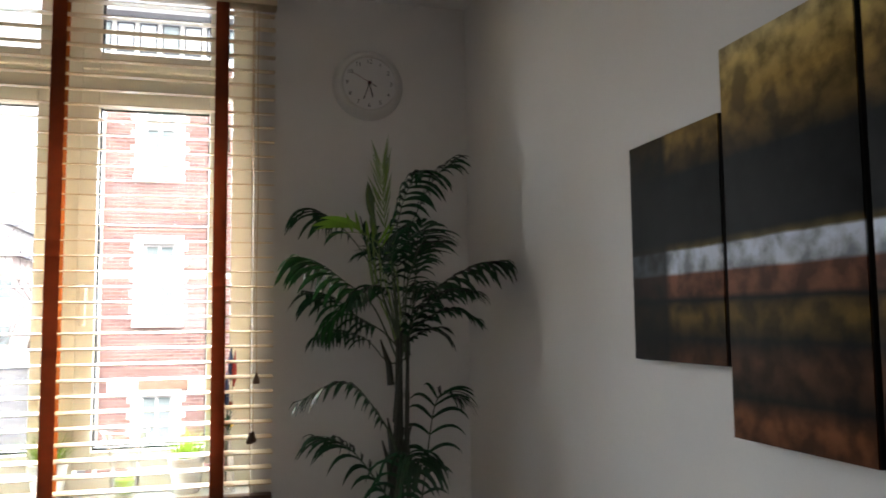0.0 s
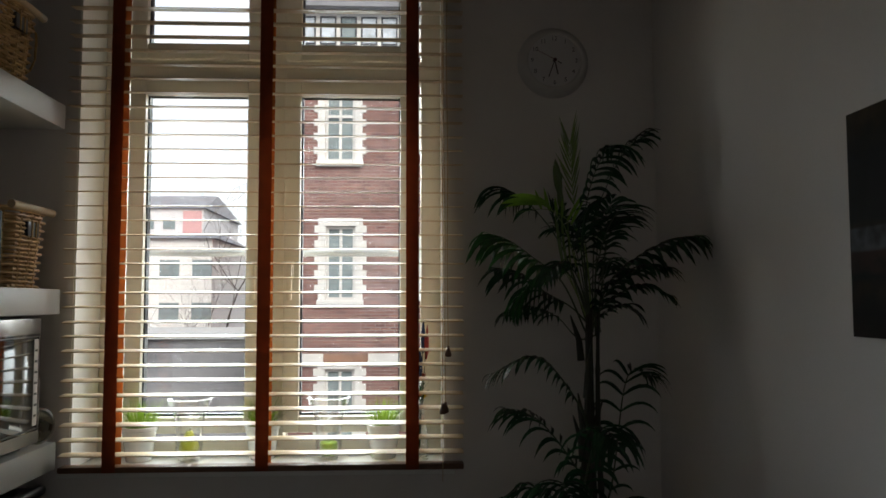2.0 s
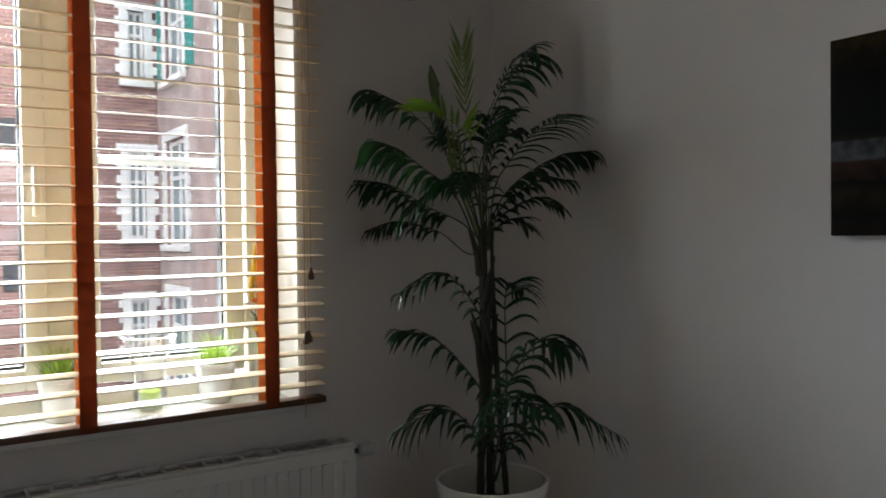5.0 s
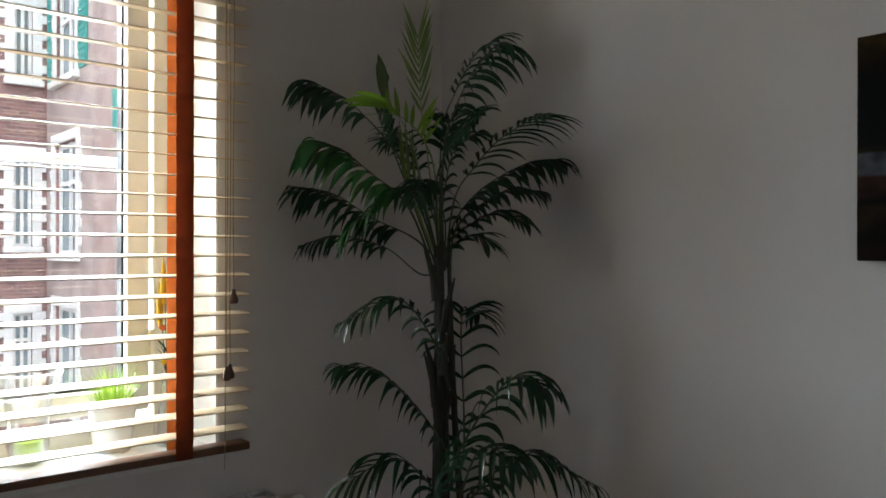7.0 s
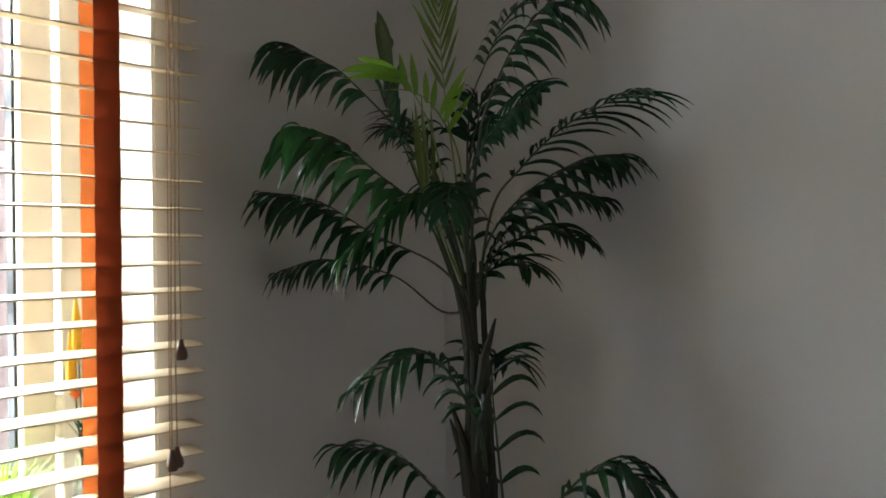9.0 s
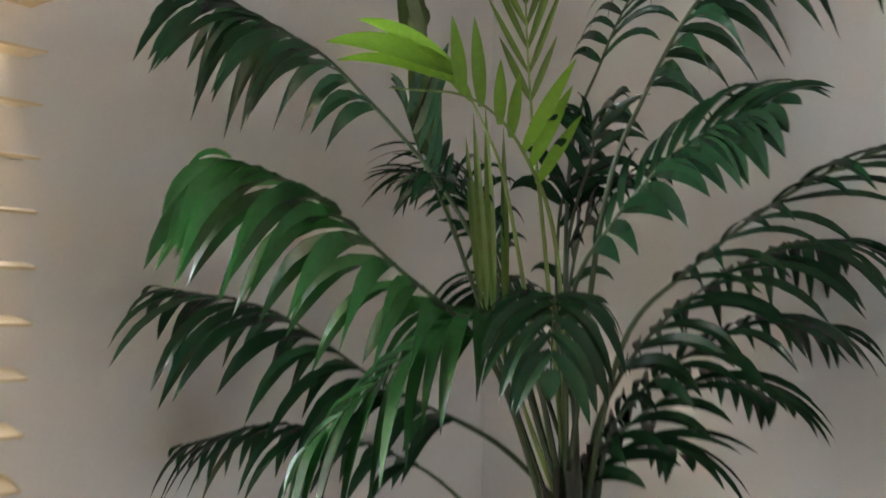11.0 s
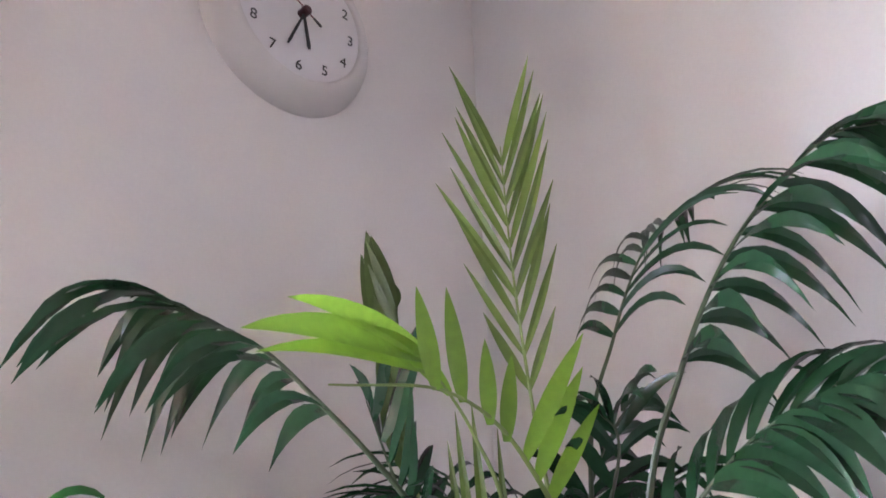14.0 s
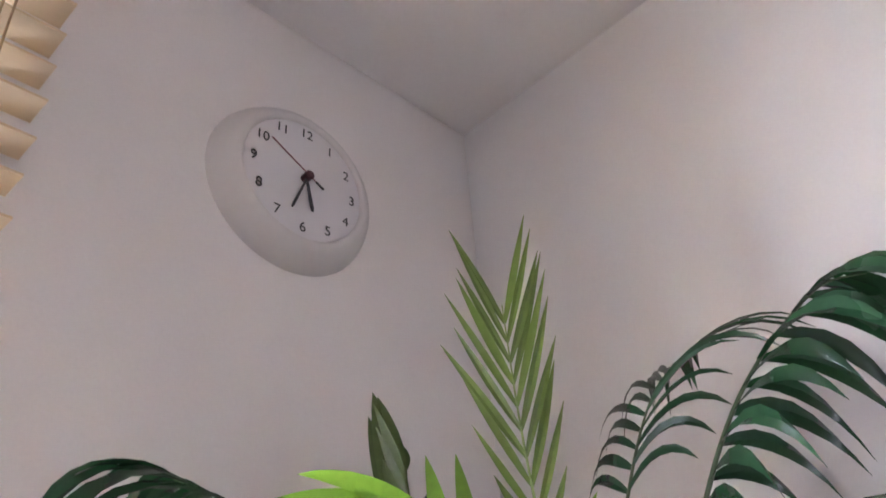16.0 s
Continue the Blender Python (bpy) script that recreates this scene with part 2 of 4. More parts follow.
def mesh_of(name, bm, material, smooth=True):
    me = bpy.data.meshes.new(name)
    bmesh.ops.recalc_face_normals(bm, faces=bm.faces[:])
    bm.to_mesh(me)
    bm.free()
    me.materials.append(material)
    if smooth:
        me.shade_smooth()
        me.set_sharp_from_angle(angle=radians(38))
    return me


def part(name, bm, material, parent=None, label="", smooth=True):
    ob = new(name, mesh_of(name, bm, material, smooth))
    if parent:
        ob.parent = parent
    if label:
        ob["label"] = label
    return ob


def thing(name, label, category, at=(0, 0, 0), group="", kind=""):
    ob = new(name)
    ob.empty_display_size = 0.05
    ob.location = at
    return tagged(ob, label, category, group, kind)


def structure(name, bm, material, label, category, smooth=True):
    return tagged(part(name, bm, material, None, "", smooth), label, category, "", "structure")


# ---- the room ----
XL, XR, YW, YB, ZC = -1.47, 0.818, 2.78, -3.4, 2.558
OX0, OX1, OZ0, OZ1, YO = -1.125, 0.095, 0.875, 2.72, 3.36
structure("floor", box_bm(XL - 0.2, YB - 0.2, -0.12, XR + 0.2, YW, 0.0), M_FLOOR, "brown wood-look floor of the room", "floor")
structure("ceiling", box_bm(XL - 0.2, YB - 0.2, ZC, XR + 0.2, YW - 0.001, ZC + 0.2), M_CEIL, "plain white painted ceiling", "ceiling")
wn_bm = box_bm(XL - 0.2, YW, -0.12, OX0, YO, 2.90)
box_bm(OX1, YW, -0.12, XR + 0.2, YO, 2.90, bm=wn_bm)
box_bm(OX0, YW, -0.12, OX1, YO, OZ0 - 0.001, bm=wn_bm)
box_bm(OX0, YW, OZ1, OX1, YO, 2.90, bm=wn_bm)
structure("wall_north", wn_bm, M_WALL, "grey-white painted wall pierced by the window", "wall", False)
structure("wall_east", box_bm(XR, YB - 0.2, 0.0, XR + 0.2, YW - 0.001, ZC), M_WALLR, "pale grey painted side wall behind the canvases", "wall", False)
structure("wall_west", box_bm(XL - 0.2, YB - 0.2, 0.0, XL, YW - 0.001, ZC), M_WALL, "grey painted wall that carries the shelves", "wall", False)
ws = box_bm(XL, YB - 0.2, 0, -0.55, YB, ZC)
box_bm(0.15, YB - 0.2, 0, XR, YB, ZC, bm=ws)
box_bm(-0.55, YB - 0.2, 0, 0.15, YB, 1.0, bm=ws)
box_bm(-0.55, YB - 0.2, 2.2, 0.15, YB, ZC, bm=ws)
structure("wall_south", ws, M_WALL, "plain painted wall with a window opening behind the camera", "wall", False)

# recess: lining and sill
rv = box_bm(OX0, YW + 0.002, OZ0, OX0 + 0.006, 3.0, OZ1 - 0.006)
box_bm(OX1 - 0.006, YW + 0.002, OZ0, OX1, 3.0, OZ1 - 0.006, bm=rv)
box_bm(OX0, YW + 0.002, OZ1 - 0.006, OX1, 3.0, OZ1, bm=rv)
structure("trim", rv, M_REVEAL, "white plastered lining of the window recess", "trim", False)
structure("window_sill", box_bm(OX0 - 0.03, YW - 0.028, OZ0, OX1 + 0.03, 3.0, OZ0 + 0.024, 0.005), M_POT, "glossy white window sill board in the recess", "sill")


# ---- window: two sashes with upper lights ----
def frame_bm(x0, z0, x1, z1, w, y0, y1, bevel=0.006):
    bm = box_bm(x0, y0, z0, x0 + w, y1, z1, bevel)
    box_bm(x1 - w, y0, z0, x1, y1, z1, bevel, bm)
    box_bm(x0 + w - 0.001, y0 + 0.0005, z0, x1 - w + 0.001, y1 - 0.0005, z0 + w, bevel, bm)
    box_bm(x0 + w - 0.001, y0 + 0.0005, z1 - w, x1 - w + 0.001, y1 - 0.0005, z1, bevel, bm)
    return bm


win = thing("window_1", "white plastic double casement window with two upper lights", "window", (0, 0, 0), "", "structure")
fb = frame_bm(OX0 + 0.004, OZ0 + 0.002, OX1 - 0.004, OZ1 - 0.004, 0.072, 3.005, 3.085)
box_bm(-0.552, 3.006, OZ0 + 0.07, -0.472, 3.084, OZ1 - 0.07, 0.006, fb)
box_bm(OX0 + 0.07, 3.007, 2.248, -0.55, 3.083, 2.325, 0.006, fb)
box_bm(-0.474, 3.007, 2.248, OX1 - 0.07, 3.083, 2.325, 0.006, fb)
part("window_frame", fb, M_FRAME, win)
for gx0, gx1 in ((-0.966, -0.612), (-0.412, -0.062)):
    for gz0, gz1, low in ((1.042, 2.185, True), (2.383, 2.635, False)):
        s = part("sash", frame_bm(gx0 - 0.062, gz0 - 0.066, gx1 + 0.062, gz1 + 0.058, 0.058, 2.985, 3.05, 0.008), M_FRAME, win)
        part("gasket", frame_bm(gx0 - 0.005, gz0 - 0.006, gx1 + 0.005, gz1 + 0.006, 0.006, 3.012, 3.045, 0.0), M_GASKET, s, "thin black rubber gasket")
        pn = part("pane", box_bm(gx0 - 0.003, 3.028, gz0 - 0.003, gx1 + 0.003, 3.032, gz1 + 0.003), M_PANE, s, "clear window glass")
        pn.visible_shadow = False
        if low:
            hx = gx1 + 0.036 if gx0 < -0.6 else gx0 - 0.036
            hb = box_bm(hx - 0.012, 2.972, 1.515, hx + 0.012, 2.986, 1.585, 0.004)
            box_bm(hx - 0.010, 2.945, 1.56, hx + 0.010, 2.974, 1.58, 0.005, hb)
            box_bm(hx - 0.010, 2.940, 1.445, hx + 0.010, 2.957, 1.58, 0.006, hb)
            part("handle", hb, M_FRAME, s, "white lever handle")
        for hz in ((gz0 + 0.1, gz1 - 0.1) if low else ()):
            hxx = gx0 - 0.066 if gx0 < -0.6 else gx1 + 0.066
            part("hinge", tube_bm([(hxx, 2.98, hz - 0.04), (hxx, 2.98, hz + 0.04)], 0.008, 10), M_FRAME, s)

# steel guard rail outside the panes
guard = thing("guard_rail", "pale painted steel rail across the outside of the window", "rail")
part("bar", tube_bm([(OX0 - 0.004, 3.15, 1.624), (OX1 + 0.004, 3.15, 1.624)], 0.014, 14), M_GUARD, guard)
for gx in (OX0 + 0.004, OX1 - 0.004):
    part("wall_plate", tube_bm([(gx - 0.003, 3.15, 1.624), (gx + 0.003, 3.15, 1.624)], 0.026, 18), M_GUARD, guard)

# ---- venetian blind ----
BX0, BX1, BYF, BYB = -1.138, 0.152, 2.724, 2.772
blind = thing("venetian_blind", "cream wooden venetian blind with rust cotton tapes, slats open", "blind")
PITCH, Z0S = 0.04715, 0.951
def slat_bm():
    bm = bmesh.new()
    n = 6
    prof = []
    for k in range(n + 1):
        u = k / n
        y = (u - 0.5) * 0.048
        z = 0.0012 * (1 - (2 * u - 1) ** 2)
        prof.append((y, z))
    w = (BX1 - BX0) / 2
    top0 = [bm.verts.new((-w, y, z + 0.0014)) for y, z in prof]
    top1 = [bm.verts.new((w, y, z + 0.0014)) for y, z in prof]
    bot0 = [bm.verts.new((-w, y, z - 0.0014)) for y, z in prof]
    bot1 = [bm.verts.new((w, y, z - 0.0014)) for y, z in prof]
    for k in range(n):
        bm.faces.new((top0[k], top1[k], top1[k + 1], top0[k + 1]))
        bm.faces.new((bot0[k + 1], bot1[k + 1], bot1[k], bot0[k]))
        bm.faces.new((top0[k], top0[k + 1], bot0[k + 1], bot0[k]))
        bm.faces.new((top1[k + 1], top1[k], bot1[k], bot1[k + 1]))
    bm.faces.new((top0[0], bot0[0], bot1[0], top1[0]))
    bm.faces.new((top0[n], top1[n], bot1[n], bot0[n]))
    return bm


slat_mesh = mesh_of("slat", slat_bm(), M_SLAT)
rng = random.Random(4)
NS = 33
for i in range(NS):
    o = new("slat", slat_mesh)
    o.parent = blind
    o.matrix_local = pose((BX0 + BX1) / 2 + rng.uniform(-0.0015, 0.0015), (BYF + BYB) / 2, Z0S + i * PITCH, 6.5 + rng.uniform(-0.8, 0.8), rng.uniform(-0.08, 0.08), 0)
part("bottom_rail", box_bm(BX0, BYF - 0.002, 0.897, BX1, BYB, 0.916, 0.004), M_RAIL, blind, "dark-stained wooden bottom rail")
part("head_rail", box_bm(BX0 - 0.005, BYF - 0.012, 2.485, BX1 + 0.005, BYB + 0.006, 2.548, 0.004), M_SLAT, blind)
TX = (-0.978, -0.497, -0.015)
for tx in TX:
    for y, nm in ((BYF - 0.004, "front_tape"), (BYB + 0.0035, "back_tape")):
        bm = bmesh.new()
        a = [bm.verts.new((tx - 0.021, y + 0.0012 * math.sin(k * 1.3), 0.898 + k * (2.487 - 0.898) / 66)) for k in range(67)]
        b = [bm.verts.new((tx + 0.021, y + 0.0012 * math.sin(k * 1.3 + 0.3), 0.898 + k * (2.487 - 0.898) / 66)) for k in range(67)]
        for k in range(66):
            bm.faces.new((a[k], b[k], b[k + 1], a[k + 1]))
        bmesh.ops.solidify(bm, geom=bm.faces[:], thickness=0.0009)
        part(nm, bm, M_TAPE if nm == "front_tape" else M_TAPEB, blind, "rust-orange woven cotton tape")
# lift and tilt cords with turned wooden tassels
def tassel(x, y, z, parent):
    part("tassel", lathe_bm([(0.0, 0.017), (0.004, 0.016), (0.005, 0.008), (0.0095, -0.004), (0.0112, -0.012), (0.009, -0.018), (0.0, -0.019)], 16, (x, y, z)), M_BELL, parent, "turned dark wooden tassel")
for cx0, cx1, zt, nm in ((0.098, 0.100, 1.292, "lift_cord"), (0.080, 0.084, 1.108, "lift_cord"), (0.086, 0.0925, 1.112, "lift_cord")):
    pts = [(cx0 + (cx1 - cx0) * k / 10 + 0.0015 * math.sin(k * 1.1 + cx0 * 90), 2.708 - 0.004 * math.sin(k / 10 * 3.14), 2.47 + (zt - 2.47) * k / 10) for k in range(11)]
    c = part(nm, tube_bm(pts, 0.0013, 6), M_CORD, blind)
    tassel(cx1 + 0.0015 * math.sin(11 + cx0 * 90), 2.708, zt - 0.014, c)
part("ladder_cord", tube_bm([(0.084, 2.718, 2.486), (0.0845, 2.717, 1.6), (0.0835, 2.717, 0.905), (0.083, 2.719, 0.86)], 0.0011, 6), M_CORD, blind)

# ---- radiator ----
rad = thing("radiator", "white enamelled panel radiator under the window", "radiator")
RX0, RX1, RY0, RY1, RZ0, RZ1 = -1.175, 0.220, 2.680, 2.768, 0.185, 0.778
pb = box_bm(RX0, RY0, RZ0, RX1, RY0 + 0.014, RZ1 - 0.012, 0.004)
n_r, rib_x = 40, []
for k in range(n_r):
    x = RX0 + 0.03 + k * (RX1 - RX0 - 0.06) / (n_r - 1)
    rib_x.append(x)
fp = part("front_panel", pb, M_RAD, rad)
rib_mesh = mesh_of("rib", box_bm(-0.009, RY0 - 0.005, RZ0 + 0.035, 0.009, RY0 - 0.0003, RZ1 - 0.05, 0.003), M_RAD)
for x in rib_x:
    rib = new("rib", rib_mesh)
    rib.parent = fp
    rib.location = (x, 0, 0)
part("back_panel", box_bm(RX0 + 0.01, RY1 - 0.018, RZ0, RX1 - 0.01, RY1 - 0.006, RZ1 - 0.015, 0.004), M_RAD, rad)
for x0, x1 in ((RX0, RX0 + 0.012), (RX1 - 0.012, RX1)):
    part("side_cover", box_bm(x0 + 0.0005, RY0 + 0.0145, RZ0 + 0.01, x1 - 0.0005, RY1 - 0.019, RZ1 - 0.006, 0.003), M_RAD, rad)
gb = box_bm(RX0, RY0 - 0.002, RZ1 - 0.011, RX1, RY0 + 0.012, RZ1, 0.003)
box_bm(RX0, RY1 - 0.014, RZ1 - 0.011, RX1, RY1, RZ1, 0.003, gb)
for k in range(27):
    x = RX0 + 0.006 + k * (RX1 - RX0 - 0.012) / 26
    box_bm(x - 0.004, RY0 + 0.0115, RZ1 - 0.010, x + 0.004, RY1 - 0.0135, RZ1 - 0.001, 0.001, gb)
part("top_grille", gb, M_RAD, rad)
vb = tube_bm([(RX1 - 0.002, 2.72, RZ1 - 0.04), (RX1 + 0.035, 2.72, RZ1 - 0.04)], 0.009, 12)
part("valve_body", vb, M_STEEL, rad)
part("valve_head", tube_bm([(RX1 + 0.03, 2.72, RZ1 - 0.04), (RX1 + 0.036, 2.72, RZ1 - 0.04), (RX1 + 0.075, 2.72, RZ1 - 0.04), (RX1 + 0.08, 2.72, RZ1 - 0.04)], [0.012, 0.019, 0.021, 0.016], 18), M_WHITE, rad, "white thermostat head")
part("pipe", tube_bm([(RX1 + 0.02, 2.72, RZ1 - 0.045), (RX1 + 0.02, 2.72, 0.0)], 0.008, 10), M_RAD, rad)
for bx in (RX0 + 0.15, RX1 - 0.15):
    part("bracket", box_bm(bx - 0.015, RY1 - 0.0055, 0.0, bx + 0.015, YW - 0.001, RZ1 - 0.1), M_RAD, rad)

# ---- shelves on the west wall ----
for z0, z1, nm in ((2.006, 2.086, "upper"), (1.400, 1.481, "middle"), (0.905, 0.992, "lower")):
    sb = box_bm(XL, 0.9, z0, -1.158, 2.762, z1, 0.004)
    tagged(part("wall_shelf", sb, M_WHITE), "thick white floating wall shelf beside the window", "shelf", "wall shelves")


# ---- baskets ----
def basket(at, w, d, h, label, loops=False):
    """Woven wicker basket with a pale wooden rail on its rim. w along y, d along x."""
    b = thing("wicker_basket", label, "basket", at)
    rr = random.Random(int(at[2] * 100))
    wb = bmesh.new()
    rows, post = int(h / 0.0125), 28
    per = []
    for k in range(post):
        a = 2 * math.pi * k / post
        c, s = math.cos(a), math.sin(a)
        q = 1 / max(abs(c), abs(s)) ** 0.72
        per.append((c * q, s * q))
    for r in range(rows):
        z = 0.006 + r * 0.0125
        taper = 0.86 + 0.14 * z / h
        pts = []
        for k in range(post + 1):
            x, y = per[k % post]
            off = 0.0050 * (1 if (k + r) % 2 else -1)
            pts.append((x * (d / 2 * taper + off), y * (w / 2 * taper + off), z + rr.uniform(-0.0012, 0.0012)))
        tube_bm(pts, 0.0052, 5, wb)
    part("weave", wb, M_WICKER, b)
    for x, y in per[::2]:
        part("stake", tube_bm([(x * d / 2 * 0.86, y * w / 2 * 0.86, 0.0), (x * d / 2, y * w / 2, h)], 0.0045, 5), M_WICKER, b)
    part("base", box_bm(-d / 2 * 0.84, -w / 2 * 0.84, 0.001, d / 2 * 0.84, w / 2 * 0.84, 0.008, 0.002), M_WICKER, b)
    part("rim", tube_bm([(x * d / 2, y * w / 2, h) for x, y in per] + [(per[0][0] * d / 2, per[0][1] * w / 2, h)], 0.0085, 7), M_WICKER, b)
    for x in (-d / 2 - 0.002, d / 2 + 0.002):
        part("rail", tube_bm([(x, -w / 2 - 0.014, h + 0.008), (x, w / 2 + 0.014, h + 0.008)], 0.0125, 12), M_POLE, b, "pale wooden rim rail")
    if loops:
        part("handle", tube_bm([(0.02 + 0.08 * math.cos(k * math.pi / 8), w / 2 + 0.03 + 0.012 * math.sin(k), h - 0.075 + 0.105 * math.sin(k * math.pi / 8)) for k in range(17)], 0.004, 6), M_WICKER, b, "thin wicker carrying loop")
    grip = part("grip_opening", box_bm(d / 2 - 0.012, -0.036, h - 0.078, d / 2 + 0.0060, 0.036, h - 0.034, 0.002), M_BLACK, b, "dark grip opening in the weave")
    for gy in (-0.013, 0.013):
        part("grip_bar", tube_bm([(d / 2 + 0.007, gy, h - 0.080), (d / 2 + 0.008, gy, h - 0.032)], 0.0028, 6), M_WICKER, grip)
    return b


basket((-1.30, 2.60, 1.482), 0.245, 0.235, 0.235, "natural wicker basket with wooden rim on the middle shelf")
basket((-1.30, 2.47, 2.087), 0.26, 0.25, 0.23, "natural wicker basket with loop handle on the upper shelf", True)

# dark box file and white ornament beside the basket
bx = thing("box_file", "dark blue box file standing on the middle shelf", "box")
part("case", box_bm(-1.40, 2.36, 1.482, -1.19, 2.435, 1.70, 0.004), mat("dark_blue_board", (0.03, 0.07, 0.12), 0.5, var=0.15), bx)
part("spine_label", box_bm(-1.1905, 2.375, 1.56, -1.188, 2.42, 1.66, 0.001), mat("blue_label", (0.06, 0.16, 0.26), 0.5), bx, "blue spine label")
fr = thing("photo_frame", "dark framed photograph leaning on the middle shelf", "photo frame", (-1.305, 2.33, 1.482))
part("frame", frame_bm(-0.105, 0.0, 0.105, 0.215, 0.014, -0.008, 0.008, 0.002), M_BLACK, fr)
part("photo", box_bm(-0.093, -0.003, 0.012, 0.093, 0.001, 0.203), mat("blue_grey_photo", (0.10, 0.16, 0.20), 0.25, var=0.4, scale=9, fine=40, bump=0), fr, "blue-grey photograph behind glass")
fr.matrix_world = pose(-1.30, 2.345, 1.482, -6, 0, 8)
pp = thing("paper_stack", "stack of white magazines lying on the middle shelf", "papers")
rp = random.Random(3)
z = 1.4815
for k in range(7):
    h = rp.choice((0.006, 0.009, 0.012))
    dx, dy = rp.uniform(-0.006, 0.006), rp.uniform(-0.008, 0.008)
    part("magazine", box_bm(-1.44 + dx, 2.02 + dy, z, -1.195 + dx, 2.30 + dy, z + h, 0.001), M_WHITE if k % 3 else M_CURTAIN, pp)
    z += h + 0.0004

# ---- microwave oven on the lower shelf ----
mw = thing("microwave_oven", "steel microwave oven with black glass door on the lower shelf", "microwave")
part("body", box_bm(XL + 0.03, 2.17, 1.004, -1.196, 2.672, 1.392, 0.006), M_STEEL, mw)
door = part("door", box_bm(-1.1955, 2.172, 1.006, -1.172, 2.67, 1.390, 0.008), M_STEEL, mw, "brushed steel door frame")
part("glass_panel", box_bm(-1.1725, 2.215, 1.046, -1.1695, 2.652, 1.342, 0.001), M_BLACKGLASS, door, "black glass door panel")
db = frame_bm(2.222, 1.052, 2.646, 1.336, 0.004, -0.0008, 0.0008, 0)
for v in db.verts:
    v.co = Vector((-1.1688 + v.co.y, v.co.x, v.co.z))
part("seal_line", db, M_BLACK, door)
part("control_strip", box_bm(-1.1695, 2.612, 1.064, -1.1682, 2.640, 1.326), M_WHITE, mw, "light strip of printed controls")
for k in range(7):
    part("key_mark", box_bm(-1.1683, 2.617, 1.09 + k * 0.033, -1.1676, 2.634, 1.097 + k * 0.033), M_INK, mw)
for fy in (2.22, 2.62):
    for fx in (-1.40, -1.22):
        part("foot", lathe_bm([(0, 0), (0.014, 0), (0.014, 0.014), (0, 0.014)], 14, (fx, fy, 0.9915)), M_BLACK, mw)

# round steel jar by the shelf end
jar = thing("round_dish", "round dark dish with steel rim on the lower shelf", "dish")
jb = lathe_bm([(0, 0.0), (0.045, 0), (0.047, 0.004), (0.047, 0.012), (0, 0.012)], 28)
part("disc", lathe_bm([(0, -0.012), (0.046, -0.012), (0.05, -0.006), (0.05, 0.006), (0.046, 0.012), (0, 0.012)], 32), M_BLACKGLASS, jar)
part("ring", lathe_bm([(0.050, -0.010), (0.057, -0.008), (0.057, 0.008), (0.050, 0.010), (0.050, -0.010)], 32), M_STEEL, jar, "steel ring")
part("cap", lathe_bm([(0, 0.014), (0.018, 0.014), (0.018, 0.03), (0, 0.032)], 20), M_BLACK, jar)
jar.matrix_world = pose(-1.195, 2.708, 1.050, 90, 0, 62)
jb.free()

# black appliance under the shelf
ap = thing("built_in_appliance", "black built-in appliance with rounded top rail under the shelf", "appliance")
part("body", box_bm(XL + 0.02, 2.202, 0.0, -1.19, 2.66, 0.872, 0.006), M_BLACK, ap)
part("door", box_bm(-1.1885, 2.204, 0.05, -1.165, 2.658, 0.846, 0.005), M_BLACKGLASS, ap, "black glass door")
part("top_edge", tube_bm([(-1.158, 2.202, 0.862), (-1.158, 2.66, 0.862)], 0.016, 14), M_BLACK, ap, "rounded black grip rail")
jb2 = box_bm(-1.1895, 2.206, 0.848, -1.1585, 2.656, 0.871, 0.002)
part("top_trim", jb2, M_BLACK, ap)

cb_ = thing("base_cabinet", "white lacquered base cabinet under the lower shelf", "cabinet")
part("carcass", box_bm(XL + 0.01, 0.9, 0.06, -1.178, 2.196, 0.904, 0.003), M_WHITE, cb_)
for y0, y1 in ((0.905, 1.545), (1.55, 2.193)):
    part("door", box_bm(-1.1775, y0, 0.07, -1.160, y1, 0.900, 0.003), M_WHITE, cb_)
part("plinth", box_bm(XL + 0.01, 0.92, 0.0, -1.22, 2.19, 0.059), M_BLACK, cb_)

# ---- clock ----
CX, CY, CZ = 0.467, 2.780, 2.256
clock = thing("wall_clock", "round white wall clock with deep sloping rim and black numerals", "clock")
rim = lathe_bm([(0.1225, 0.0), (0.1215, 0.005), (0.118, 0.014), (0.113, 0.023), (0.1065, 0.031), (0.100, 0.0355), (0.0955, 0.0365), (0.0925, 0.0355), (0.0905, 0.033), (0.0895, 0.030)], 96)
part("rim", rim, M_CLOCK, clock, "broad rounded white rim")
part("dial", lathe_bm([(0.0, 0.0315), (0.0895, 0.0315), (0.0905, 0.004), (0.0, 0.004)], 64), M_DIAL, clock, "flat white dial")
def plate(name, pts, z, material, parent, label="", thick=0.0012):
    bm = bmesh.new()
    f = bm.faces.new([bm.verts.new((x, y, z)) for x, y in pts])
    r = bmesh.ops.extrude_face_region(bm, geom=[f])
    for v in [g for g in r["geom"] if isinstance(g, bmesh.types.BMVert)]:
        v.co.z += thick
    return part(name, bm, material, parent, label, False)
def hand(name, ang, ln, tail, w, z, material):
    """ang: degrees clockwise from twelve."""
    a = radians(90 - ang)
    d, s = Vector((math.cos(a), math.sin(a))), Vector((-math.sin(a), math.cos(a)))
    q = [d * -tail + s * w * 0.7, d * -tail - s * w * 0.7, d * ln * 0.9 - s * w, d * ln - s * w * 0.6, d * ln + s * w * 0.6, d * ln * 0.9 + s * w]
    return plate(name, [(p.x, p.y) for p in q], z, material, clock)
hand("hour_hand", 167, 0.050, 0.008, 0.0024, 0.0355, M_INK)
